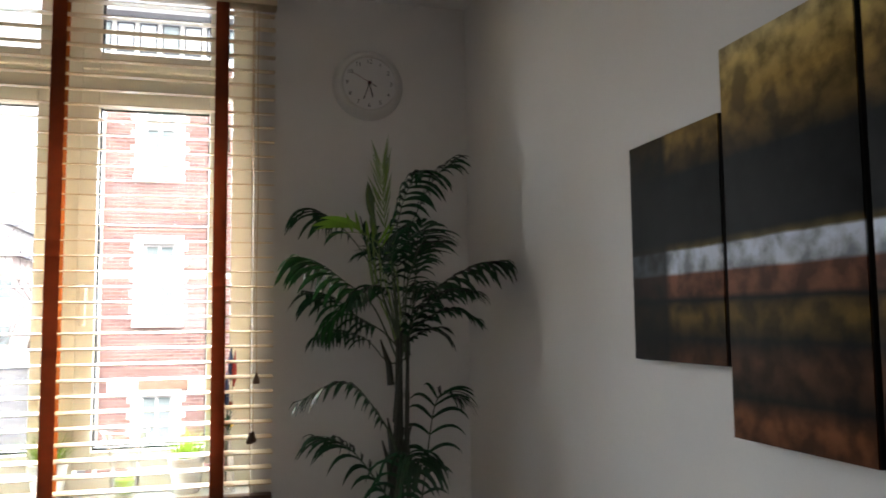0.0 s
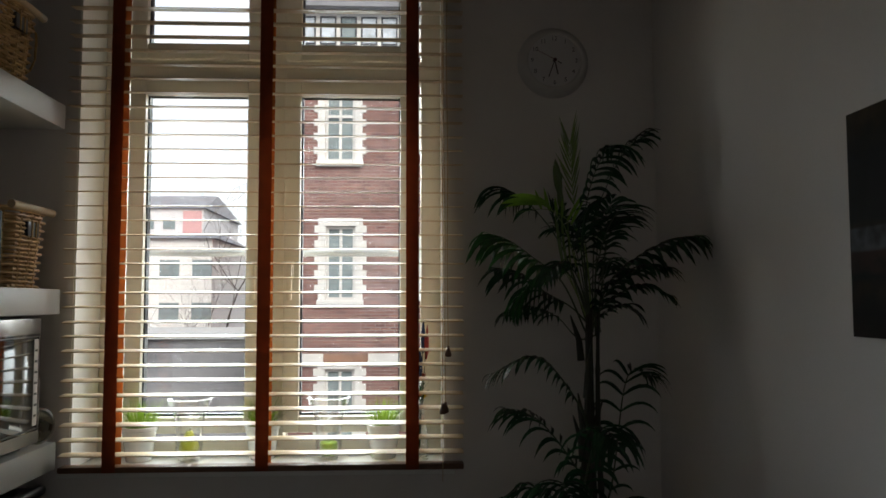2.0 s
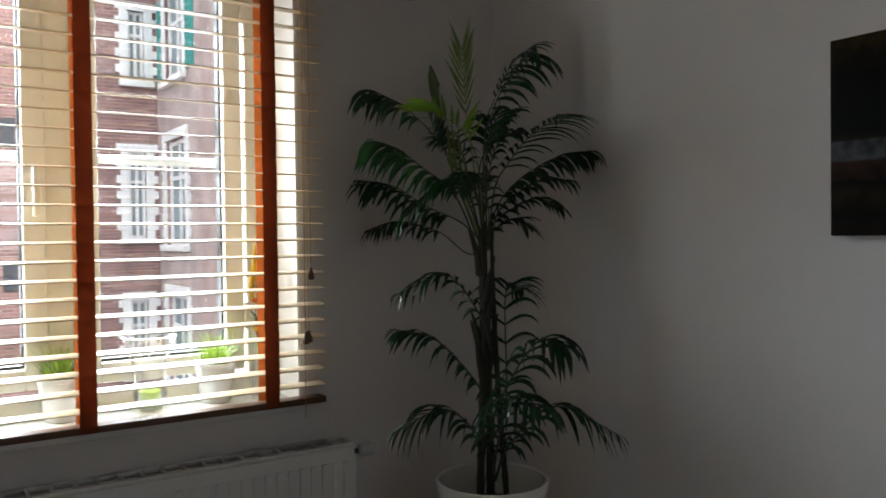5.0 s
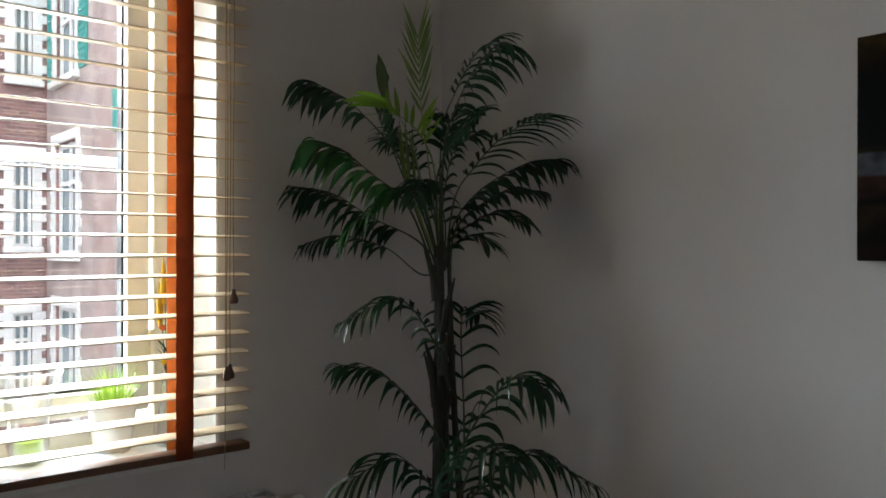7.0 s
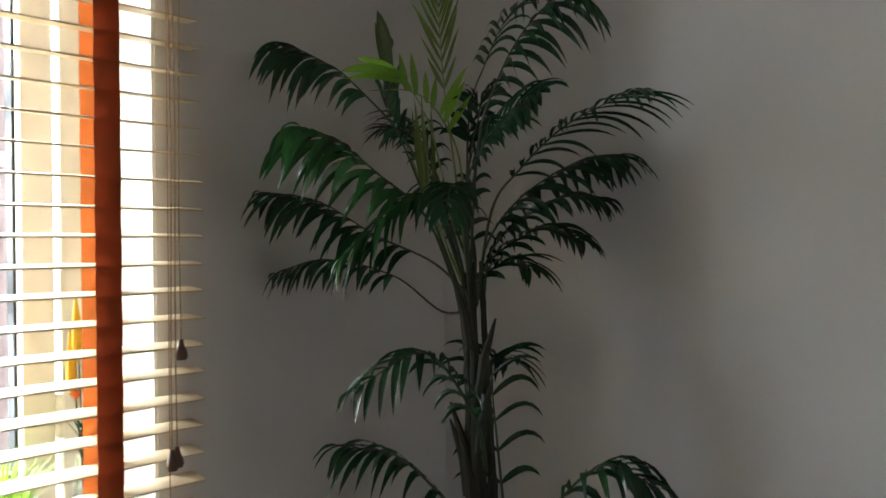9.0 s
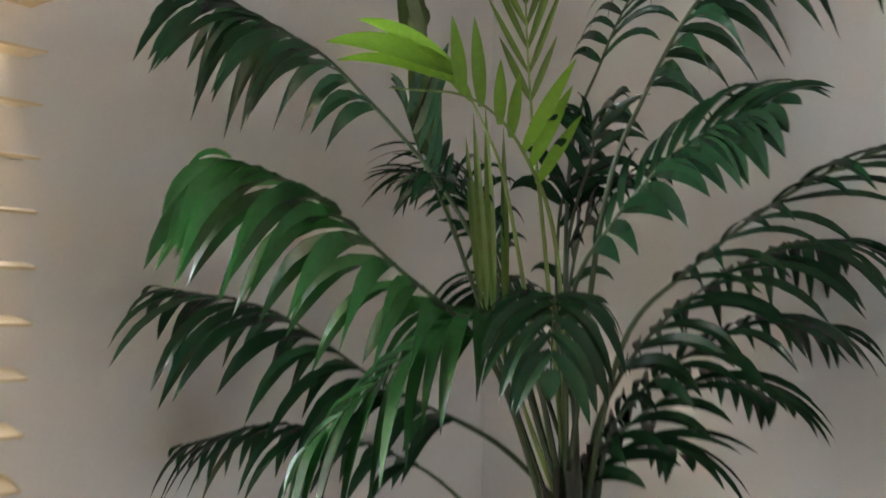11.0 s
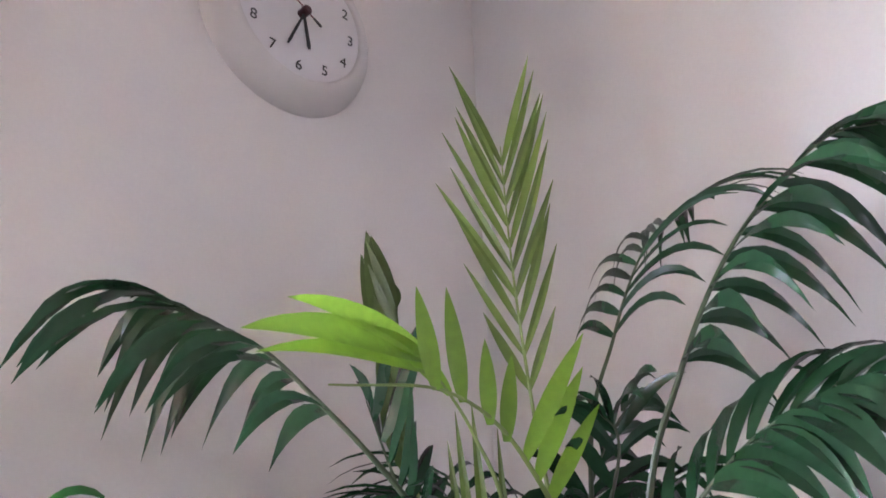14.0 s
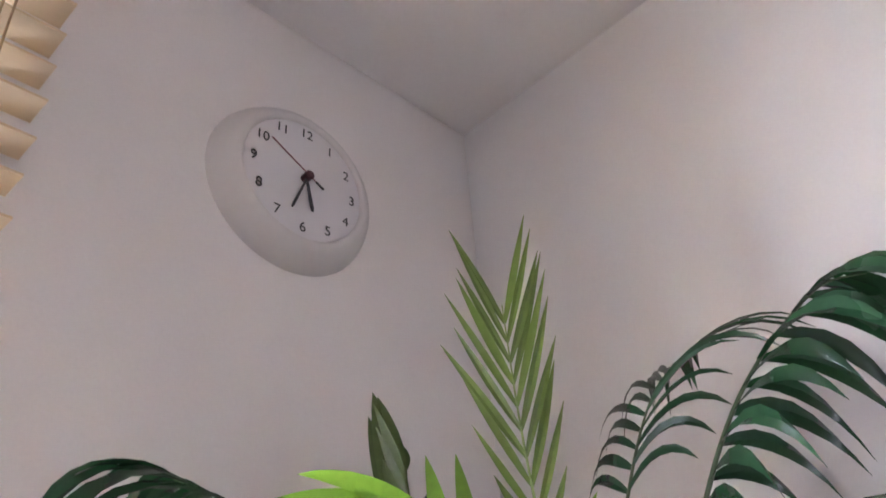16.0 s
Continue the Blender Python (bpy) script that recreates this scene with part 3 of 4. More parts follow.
hand("minute_hand", 200, 0.062, 0.008, 0.0018, 0.0385, M_INK)
hand("second_hand", 299, 0.066, 0.026, 0.0008, 0.0415, M_SILVER)
hand("counterweight", 119, 0.026, -0.012, 0.0017, 0.0417, M_INK)
part("hub", lathe_bm([(0, 0.0316), (0.0062, 0.0316), (0.0062, 0.0445), (0.004, 0.0465), (0, 0.0465)], 20), M_HUB, clock, "dark red hub")
for k in range(1, 13):
    cu = bpy.data.curves.new("numeral", "FONT")
    cu.body, cu.size, cu.align_x, cu.align_y, cu.extrude = str(k), 0.0205, "CENTER", "CENTER", 0.0003
    tmp = new("numeral_curve", cu)
    me = bpy.data.meshes.new_from_object(tmp.evaluated_get(bpy.context.evaluated_depsgraph_get()))
    bpy.data.objects.remove(tmp)
    me.materials.clear()
    me.materials.append(M_INK)
    o = new("numeral", me)
    o.parent = clock
    a = radians(90 - 30 * k)
    o.location = (0.0755 * math.cos(a), 0.0755 * math.sin(a), 0.0322)
    o["label"] = "black numeral"
clock.matrix_world = pose(CX, CY, CZ, 90, 0, 0)

# ---- palm ----
palm = thing("palm", "tall kentia-like parlour palm with drooping dark green fronds", "plant")
rngp = random.Random(11)


def spline(pts, n):
    """n + 1 points of a smooth curve through pts."""
    P = [Vector(p) for p in pts]
    P = [P[0] * 2 - P[1]] + P + [P[-1] * 2 - P[-2]]
    out = []
    m = len(P) - 3
    for k in range(n + 1):
        s = min(k / n * m, m - 1e-6)
        i, u = int(s), s - int(s)
        a, b, c, d = P[i:i + 4]
        out.append(0.5 * (2 * b + (c - a) * u + (2 * a - 5 * b + 4 * c - d) * u * u + (3 * b - 3 * c + d - a) * u ** 3))
    return out


def leaflet_bm(base, along, side, up, length, width, droop, curl, bm=None, fold=0.35, segs=7):
    """A pointed, creased leaflet that leaves its stalk sideways and bends down under its weight."""
    bm = bm or bmesh.new()
    d = (side * 0.86 + along * 0.5).normalized()
    p = base.copy()
    rows = []
    for k in range(segs + 1):
        u = k / segs
        w = width * (math.sin(math.pi * min(u * 0.93 + 0.07, 1)) ** 0.75) * (1 - 0.35 * u) if k < segs else 0.0004
        dd = (d + Vector((0, 0, -1)) * droop * u * (0.5 + u) + along * curl * (u - 0.6 * u * u)).normalized()
        across = dd.cross(up).normalized()
        if across.length < 0.5:
            across = along.copy()
        nrm = across.cross(dd).normalized()
        rows.append((bm.verts.new(p - across * w * 0.5 + nrm * w * fold * 0.5), bm.verts.new(p), bm.verts.new(p + across * w * 0.5 + nrm * w * fold * 0.5)))
        p = p + dd * length / segs
    for a, b in zip(rows, rows[1:]):
        bm.faces.new((a[0], a[1], b[1], b[0]))
        bm.faces.new((a[1], a[2], b[2], b[1]))
    return bm


def frond(pts, pairs=14, ln=0.13, wd=0.020, droop=1.0, start=0.35, leaf=M_LEAF, stalk=M_RACHIS, base_r=0.0042, single=True, label="", lift=0.0, closed=0.0, lean=None, ranks=(-1, 1), tail=0.38):
    """One feather-shaped leaf: a tapering stalk and two ranks of leaflets."""
    n = 40
    c = spline(pts, n)
    f = part("frond", tube_bm(c, [base_r * (1 - 0.82 * k / n) for k in range(n + 1)], 7), stalk, palm, label)
    joined = None if single else bmesh.new()
    for i in range(pairs + 1):
        u = start + (1 - start) * (i / pairs) ** 0.92
        k = min(int(u * n), n - 1)
        base = c[k].lerp(c[k + 1], min(u * n - k, 1.0))
        along = (c[min(k + 1, n)] - c[max(k - 1, 0)]).normalized()
        flat = Vector((0, 0, 1)) if lean is None else Vector(lean).normalized()
        side = along.cross(flat)
        if side.length < 0.15:
            side = along.cross(Vector((0.7, -0.7, 0)))
        side.normalize()
        up = side.cross(along).normalized()
        v = (i / pairs)
        prof = 0.62 + 0.75 * math.sin(math.pi * (0.12 + 0.72 * v)) ** 1.2 - tail * max(0, v - 0.75) / 0.25
        for sg in ranks:
            if i == pairs and (sg != ranks[0] or tail < 0):
                continue
            L = ln * prof * rngp.uniform(0.9, 1.1)
            fw = along * (0.25 + 0.75 * v * v + closed * 2.2)
            s2 = (side * sg * (1 - 0.75 * closed) + fw * 0.6 + up * (0.10 + lift) * (1 - 0.6 * v) + Vector((rngp.uniform(-0.08, 0.08), rngp.uniform(-0.08, 0.08), rngp.uniform(-0.08, 0.08)))).normalized()
            if i == pairs:
                s2 = along
                L *= 0.7
            dr = droop * rngp.uniform(0.75, 1.25)
            b = leaflet_bm(base, along, s2, up, L, wd * rngp.uniform(0.8, 1.15), dr, rngp.uniform(-0.1, 0.45), joined, fold=rngp.uniform(0.15, 0.6))
            if single:
                part("leaflet", b, leaf, f)
    if not single:
        part("leaflets", joined, leaf, f)
    return f


CROWN = (0.505, 2.412, 1.36)
def palm_frond(low, root_z, base, bend, tip, **kw):
    """Leads a frond from the canes through its base and its highest bend to the tip."""
    if low:
        root = (0.462 + rngp.uniform(-0.015, 0.03), 2.345 + rngp.uniform(-0.02, 0.02), root_z)
    else:
        root = (CROWN[0] + rngp.uniform(-0.02, 0.03), CROWN[1] + rngp.uniform(-0.02, 0.02), root_z)
    return frond([root, base, bend, tip], **kw)


# high frond towards the window
frond([(0.503, 2.415, 1.360), (0.429, 2.469, 1.601), (0.346, 2.549, 1.740), (0.303, 2.590, 1.780), (0.268, 2.625, 1.803)],
      pairs=12, ln=0.112, wd=0.0165, droop=1.9, start=0.44, lift=-0.45, tail=0.75, base_r=0.003)
# broad frond towards the window
frond([(0.495, 2.420, 1.330), (0.423, 2.438, 1.494), (0.339, 2.473, 1.572), (0.272, 2.500, 1.624), (0.214, 2.524, 1.646)],
      pairs=12, ln=0.118, wd=0.0235, droop=2.1, start=0.3, lift=-0.55, tail=0.45, leaf=M_LEAFG, base_r=0.0032)
# long frond along the window wall
frond([(0.503, 2.415, 1.360), (0.455, 2.460, 1.420), (0.388, 2.536, 1.468), (0.320, 2.613, 1.530), (0.250, 2.690, 1.549)],
      pairs=14, ln=0.1, wd=0.018, droop=2.0, start=0.34, lift=-0.45, tail=0.6, base_r=0.003)
# low frond along the window wall
frond([(0.512, 2.405, 1.340), (0.470, 2.448, 1.330), (0.418, 2.520, 1.394), (0.345, 2.620, 1.425), (0.285, 2.700, 1.400)],
      pairs=13, ln=0.078, wd=0.015, droop=1.9, start=0.5, lift=-0.3, tail=0.6, base_r=0.0028)
# hanging front frond
frond([(0.503, 2.415, 1.360), (0.462, 2.425, 1.490), (0.405, 2.440, 1.535), (0.340, 2.470, 1.490), (0.282, 2.500, 1.430)],
      pairs=13, ln=0.108, wd=0.018, droop=2.4, start=0.36, leaf=M_LEAFG, base_r=0.003)
# short frond towards the room
frond([(0.503, 2.415, 1.360), (0.470, 2.395, 1.480), (0.440, 2.385, 1.535), (0.395, 2.355, 1.548), (0.350, 2.325, 1.500)],
      pairs=10, ln=0.066, wd=0.015, droop=1.9, start=0.42, base_r=0.003)
# upright frond at the side wall, near
frond([(0.503, 2.415, 1.360), (0.468, 2.360, 1.620), (0.472, 2.325, 1.716), (0.487, 2.282, 1.796), (0.507, 2.225, 1.852), (0.520, 2.190, 1.856)],
      pairs=13, ln=0.088, wd=0.0155, droop=2.0, start=0.42, tail=0.9, lift=-0.8, base_r=0.0028)
# upright frond at the side wall, far
frond([(0.503, 2.415, 1.360), (0.523, 2.432, 1.667), (0.557, 2.420, 1.783), (0.605, 2.403, 1.877), (0.665, 2.381, 1.928)],
      pairs=13, ln=0.095, wd=0.011, droop=1.0, start=0.5, tail=0.6, base_r=0.0024)
# silvery frond over the room
frond([(0.503, 2.415, 1.360), (0.475, 2.395, 1.540), (0.460, 2.345, 1.612), (0.455, 2.280, 1.668), (0.450, 2.215, 1.688)],
      pairs=11, ln=0.068, wd=0.02, droop=0.9, start=0.42, lean=(-0.60, -0.15, 0.75), base_r=0.0028)
# long frond along the side wall
frond([(0.512, 2.405, 1.340), (0.503, 2.360, 1.510), (0.503, 2.297, 1.577), (0.505, 2.211, 1.638), (0.508, 2.116, 1.672), (0.510, 2.066, 1.680)],
      pairs=15, ln=0.092, wd=0.0125, droop=0.9, start=0.36, closed=0.08, tail=0.6, lift=-0.3, base_r=0.003)
# dark frond that touches the side wall
frond([(0.512, 2.405, 1.340), (0.530, 2.395, 1.450), (0.589, 2.358, 1.539), (0.690, 2.299, 1.606), (0.768, 2.254, 1.618)],
      pairs=15, ln=0.098, wd=0.0185, droop=1.5, start=0.34, lift=-0.3, base_r=0.003)
# young fronds: thin stalks with a few soft, bright blades
def stalk(pts, r=0.0026):
    n = 30
    return part("frond", tube_bm(spline(pts, n), [r * (1 - 0.75 * k / n) for k in range(n + 1)], 7), M_RACHISY, palm, "pale green young frond")
def blade(parent, base, tip, width, arch=0.25):
    """A bright leaflet from its base to its tip, bent over by its weight."""
    base, tip = Vector(base), Vector(tip)
    run = tip - base
    way = (run.normalized() + Vector((0, 0, arch))).normalized()
    facing = (Vector((-0.62, -0.60, 0.3)) - way * way.dot(Vector((-0.62, -0.60, 0.3)))).normalized()
    part("leaflet", leaflet_bm(base, way, way, facing, run.length * 1.04, width, 1.6 * arch, 0.0, fold=0.25, segs=9), M_LEAFY, parent)
young = stalk([(0.505, 2.415, 1.360), (0.489, 2.419, 1.585), (0.440, 2.422, 1.674), (0.375, 2.425, 1.709), (0.285, 2.429, 1.700)])
for base, tip, width in (((0.385, 2.425, 1.705), (0.368, 2.420, 1.772), 0.014), ((0.362, 2.425, 1.709), (0.342, 2.420, 1.766), 0.014), ((0.408, 2.424, 1.694), (0.400, 2.418, 1.745), 0.013),
                         ((0.422, 2.423, 1.685), (0.422, 2.415, 1.738), 0.013), ((0.438, 2.422, 1.675), (0.490, 2.405, 1.764), 0.016), ((0.448, 2.421, 1.664), (0.484, 2.404, 1.738), 0.016),
                         ((0.458, 2.421, 1.650), (0.500, 2.404, 1.715), 0.014)):
    blade(young, base, tip, width, 0.06)
newest = stalk([(0.503, 2.420, 1.360), (0.445, 2.438, 1.620), (0.412, 2.441, 1.690), (0.370, 2.444, 1.736)], 0.0024)
for base, tip, width in (((0.372, 2.444, 1.734), (0.246, 2.450, 1.722), 0.026), ((0.376, 2.444, 1.735), (0.272, 2.449, 1.748), 0.020), ((0.382, 2.443, 1.726), (0.258, 2.452, 1.712), 0.016),
                         ((0.392, 2.443, 1.715), (0.330, 2.445, 1.745), 0.016)):
    blade(newest, base, tip, width, 0.22)
# folded new leaves that stand in the crown
for base, tip, width in (((0.428, 2.450, 1.540), (0.392, 2.452, 1.705), 0.010), ((0.440, 2.452, 1.535), (0.415, 2.455, 1.715), 0.011), ((0.452, 2.448, 1.530), (0.436, 2.447, 1.700), 0.009), ((0.434, 2.462, 1.545), (0.402, 2.470, 1.690), 0.010)):
    fold_stalk = stalk([(0.503, 2.420, 1.360), (0.470, 2.438, 1.450), base], 0.0026)
    fb_ = leaflet_bm(Vector(base), Vector((0, 0, 1)), (Vector(tip) - Vector(base)).normalized(), Vector((-0.7, -0.7, 0.1)).normalized(), (Vector(tip) - Vector(base)).length, width, 0.0, 0.0, fold=0.7, segs=8)
    part("leaflet", fb_, M_LEAFM, fold_stalk)
# spear
frond([(0.503, 2.412, 1.360), (0.475, 2.424, 1.600), (0.461, 2.429, 1.699), (0.454, 2.435, 1.815), (0.451, 2.437, 1.921)],
      pairs=10, ln=0.082, wd=0.0078, droop=0.0, start=0.56, leaf=M_LEAFM, stalk=M_RACHISY, closed=0.48, lean=(-0.75, -0.66, 0), tail=-0.25, base_r=0.0024)
# folded bud
frond([(0.500, 2.430, 1.360), (0.478, 2.524, 1.590), (0.461, 2.548, 1.675), (0.451, 2.557, 1.760), (0.446, 2.562, 1.815)],
      pairs=7, ln=0.085, wd=0.0270, droop=0.0, start=0.52, leaf=M_LEAFB, stalk=M_RACHISY, closed=0.95, ranks=(-1,), lean=(-0.7, -0.7, 0), base_r=0.0024)
# inner fronds low in the crown
palm_frond(False, 1.350, (0.559, 2.469, 1.582), (0.557, 2.455, 1.672), (0.572, 2.417, 1.741),
           pairs=7, ln=0.068, wd=0.0175, droop=1.0, start=0.45, base_r=0.0026)
palm_frond(False, 1.350, (0.440, 2.500, 1.604), (0.420, 2.525, 1.673), (0.400, 2.535, 1.729),
           pairs=6, ln=0.07, wd=0.02, droop=0.4, start=0.45, lift=0.8, base_r=0.0026)
palm_frond(False, 1.350, (0.513, 2.511, 1.588), (0.504, 2.532, 1.640), (0.485, 2.569, 1.666),
           pairs=10, ln=0.085, wd=0.0105, droop=0.7, start=0.35, base_r=0.0026)
palm_frond(False, 1.350, (0.486, 2.474, 1.534), (0.463, 2.493, 1.624), (0.432, 2.515, 1.656),
           pairs=9, ln=0.078, wd=0.012, droop=1.2, start=0.4, base_r=0.0026)
palm_frond(False, 1.350, (0.547, 2.448, 1.535), (0.565, 2.433, 1.637), (0.607, 2.393, 1.682),
           pairs=9, ln=0.078, wd=0.014, droop=1.1, start=0.4, base_r=0.0026)
palm_frond(False, 1.350, (0.499, 2.493, 1.586), (0.511, 2.565, 1.690), (0.493, 2.634, 1.674),
           pairs=10, ln=0.07, wd=0.009, droop=1.0, start=0.25, base_r=0.0026)
palm_frond(False, 1.350, (0.527, 2.435, 1.584), (0.527, 2.408, 1.690), (0.514, 2.413, 1.716),
           pairs=8, ln=0.056, wd=0.013, droop=0.8, start=0.25, base_r=0.0026)
palm_frond(False, 1.350, (0.530, 2.375, 1.450), (0.610, 2.300, 1.530), (0.675, 2.235, 1.530),
           pairs=13, ln=0.08, wd=0.017, droop=1.4, start=0.25, base_r=0.0026)
palm_frond(False, 1.350, (0.530, 2.385, 1.424), (0.620, 2.335, 1.480), (0.700, 2.300, 1.455),
           pairs=12, ln=0.076, wd=0.018, droop=1.1, start=0.25, base_r=0.0026)
palm_frond(False, 1.350, (0.520, 2.400, 1.390), (0.580, 2.375, 1.425), (0.620, 2.365, 1.405),
           pairs=8, ln=0.072, wd=0.019, droop=0.8, start=0.3, base_r=0.0026)
palm_frond(False, 1.350, (0.540, 2.440, 1.470), (0.600, 2.570, 1.570), (0.625, 2.630, 1.545),
           pairs=11, ln=0.076, wd=0.014, droop=1.4, start=0.3, base_r=0.0026)
# low left1
palm_frond(True, 1.060, (0.442, 2.35, 1.16), (0.338, 2.36, 1.277), (0.2, 2.38, 1.232),
           pairs=12, ln=0.085, wd=0.016, droop=2.0, start=0.35)
# low left2
palm_frond(True, 0.838, (0.462, 2.36, 0.938), (0.354, 2.43, 1.089), (0.257, 2.48, 1.123),
           pairs=13, ln=0.105, wd=0.016, droop=1.8, start=0.28)
# low left3
palm_frond(True, 0.702, (0.449, 2.34, 0.802), (0.333, 2.36, 0.915), (0.198, 2.4, 0.866),
           pairs=13, ln=0.115, wd=0.017, droop=2.2, start=0.28)
# low right1
palm_frond(True, 0.797, (0.534, 2.36, 0.897), (0.616, 2.46, 1.207), (0.698, 2.48, 1.219),
           pairs=14, ln=0.095, wd=0.014, droop=1.3, start=0.35)
# low right2
palm_frond(True, 0.823, (0.444, 2.28, 0.923), (0.449, 2.12, 1.113), (0.471, 2.02, 1.101),
           pairs=14, ln=0.105, wd=0.017, droop=2.2, start=0.32)
# low right3
palm_frond(True, 0.710, (0.48, 2.28, 0.81), (0.52, 2.14, 0.937), (0.662, 2.05, 0.861),
           pairs=15, ln=0.115, wd=0.016, droop=2.2, start=0.26)
# low front
palm_frond(True, 0.730, (0.412, 2.24, 0.83), (0.35, 2.1, 0.986), (0.346, 1.98, 0.981),
           pairs=12, ln=0.1, wd=0.018, droop=2.3, start=0.32)


def cane(x, y, z1, r, lean_x, lean_y):
    n = 46
    pts, rad = [], []
    for k in range(n + 1):
        u = k / n
        pts.append((x + lean_x * u + 0.006 * math.sin(u * 5 + x * 40), y + lean_y * u + 0.005 * math.sin(u * 4 + 1), 0.60 + (z1 - 0.60) * u))
        rad.append(r * (1 - 0.55 * u ** 3) * (1.22 if k % 6 == 0 else 1.0))
    return part("cane", tube_bm(pts, rad, 9), M_CANE, palm, "dark ringed cane")


cane(0.435, 2.335, 1.40, 0.0095, 0.055, 0.07)
cane(0.470, 2.350, 1.42, 0.010, 0.035, 0.06)
cane(0.508, 2.325, 1.42, 0.0085, 0.010, 0.080)
cane(0.450, 2.365, 1.40, 0.009, 0.045, 0.055)
cane(0.488, 2.368, 1.36, 0.009, 0.015, 0.045)
for k in range(9):
    a = rngp.uniform(0, 6.28)
    z = rngp.uniform(1.0, 1.35)
    part("leaf_sheath", tube_bm([(0.475 + 0.012 * math.cos(a), 2.378 + 0.012 * math.sin(a), z - 0.06), (0.478 + 0.02 * math.cos(a), 2.381 + 0.02 * math.sin(a), z), (0.480 + 0.045 * math.cos(a), 2.383 + 0.045 * math.sin(a), z + 0.07)], [0.011, 0.009, 0.002], 7), M_CANE, palm)

# planter
PX, PY, PZ = 0.465, 2.335, 0.715
planter = thing("planter", "tall round white planter holding the palm", "planter")
part("shell", lathe_bm([(0, 0.0), (0.118, 0.0), (0.124, 0.01), (0.149, PZ - 0.03), (0.155, PZ - 0.026), (0.156, PZ - 0.002), (0.152, PZ), (0.145, PZ - 0.003), (0.142, PZ - 0.12), (0.0, PZ - 0.12)], 56, (PX, PY, 0)), M_POT, planter)
sb = bmesh.new()
lathe_bm([(0, PZ - 0.085)] + [(r, PZ - 0.09 + 0.004 * math.sin(r * 300)) for r in (0.03, 0.06, 0.09, 0.11, 0.13, 0.1415)], 40, (PX, PY, 0), sb)
tagged(part("soil", sb, M_SOIL, planter), "dark potting soil")
for k, (dx, dy, r) in enumerate(((-0.04, -0.112, 0.016), (-0.02, -0.108, 0.012), (-0.035, -0.095, 0.011))):
    st = bmesh.new()
    bmesh.ops.create_icosphere(st, subdivisions=2, radius=r)
    for v in st.verts:
        v.co = Vector((v.co.x * 0.8, v.co.y * 0.7, v.co.z * 1.5)) + Vector((PX + dx, PY + dy, PZ - 0.07 + r))
    tagged(part("pebble", st, M_STONE), "pale pebble lying on the planter soil", "pebble", "pebbles in the planter")


# ---- sill: grass pots, glass vases with fruit, flower vase ----
SZ = OZ0 + 0.0245


def grass_pot(at, seed):
    g = thing("grass_pot", "white tapered pot of bright green artificial grass on the sill", "potted plant", at, "grass pots on the sill")
    part("pot", lathe_bm([(0, 0), (0.040, 0), (0.043, 0.004), (0.056, 0.102), (0.059, 0.103), (0.0595, 0.115), (0.056, 0.116), (0.053, 0.108), (0.050, 0.095), (0, 0.095)], 40), M_POT, g)
    rr = random.Random(seed)
    gb = bmesh.new()
    for k in range(170):
        a, r = rr.uniform(0, 6.283), 0.046 * math.sqrt(rr.random())
        lean = rr.uniform(0.1, 0.75) * (0.4 + r / 0.046)
        L, w = rr.uniform(0.065, 0.125), rr.uniform(0.0016, 0.0028)
        o = Vector((r * math.cos(a), r * math.sin(a), 0.098))
        d = Vector((math.cos(a), math.sin(a), 0))
        s = Vector((-math.sin(a), math.cos(a), 0))
        pr = None
        for q in range(5):
            u = q / 4
            p = o + d * (lean * L * u * u) + Vector((0, 0, L * (u - 0.28 * lean * u * u)))
            ww = w * (1 - u * 0.9)
            cur = (gb.verts.new(p - s * ww), gb.verts.new(p + s * ww))
            if pr:
                gb.faces.new((pr[0], pr[1], cur[1], cur[0]))
            pr = cur
    tagged(part("grass", gb, M_GRASS, g, "bright green plastic grass blades"), "", "", "", "stuff")
    part("soil", lathe_bm([(0, 0.099), (0.02, 0.1), (0.0505, 0.097)], 24), M_SOIL, g)
    return g


grass_pot((-0.945, 2.915, SZ), 1)
grass_pot((-0.530, 2.925, SZ), 2)
grass_pot((-0.113, 2.925, SZ), 3)


def fruit_vase(x, y, fruit):
    v = thing("glass_vase", "clear flared glass vase standing on the sill", "vase", (x, y, SZ), "fruit vases on the sill")
    part("bowl", lathe_bm([(0, 0.0), (0.034, 0.0), (0.036, 0.006), (0.046, 0.045), (0.043, 0.085), (0.050, 0.14), (0.074, 0.208), (0.071, 0.209), (0.047, 0.14), (0.040, 0.085), (0.043, 0.046), (0.033, 0.012), (0, 0.010)], 40), M_VASE, v)
    if fruit == "pear":
        p = thing("pear", "yellow-green pear lying in a glass vase", "fruit", (x, y, SZ + 0.012))
        part("flesh", lathe_bm([(0, 0), (0.018, 0.002), (0.031, 0.016), (0.034, 0.03), (0.028, 0.05), (0.017, 0.068), (0.014, 0.08), (0.009, 0.087), (0, 0.088)], 26), M_PEAR, p)
        part("stalk", tube_bm([(0, 0, 0.085), (0.003, 0, 0.1)], 0.0016, 6), M_CANE, p)
    else:
        p = thing("lime_candle", "lime green candle in a glass vase", "candle", (x, y, SZ + 0.012))
        part("wax", lathe_bm([(0, 0), (0.027, 0.0), (0.030, 0.01), (0.031, 0.04), (0.027, 0.045), (0, 0.042)], 28), M_LIME, p)
        part("wick", tube_bm([(0, 0, 0.04), (0.001, 0, 0.052)], 0.001, 5), M_INK, p)


fruit_vase(-0.775, 2.91, "pear")
fruit_vase(-0.302, 2.92, "candle")

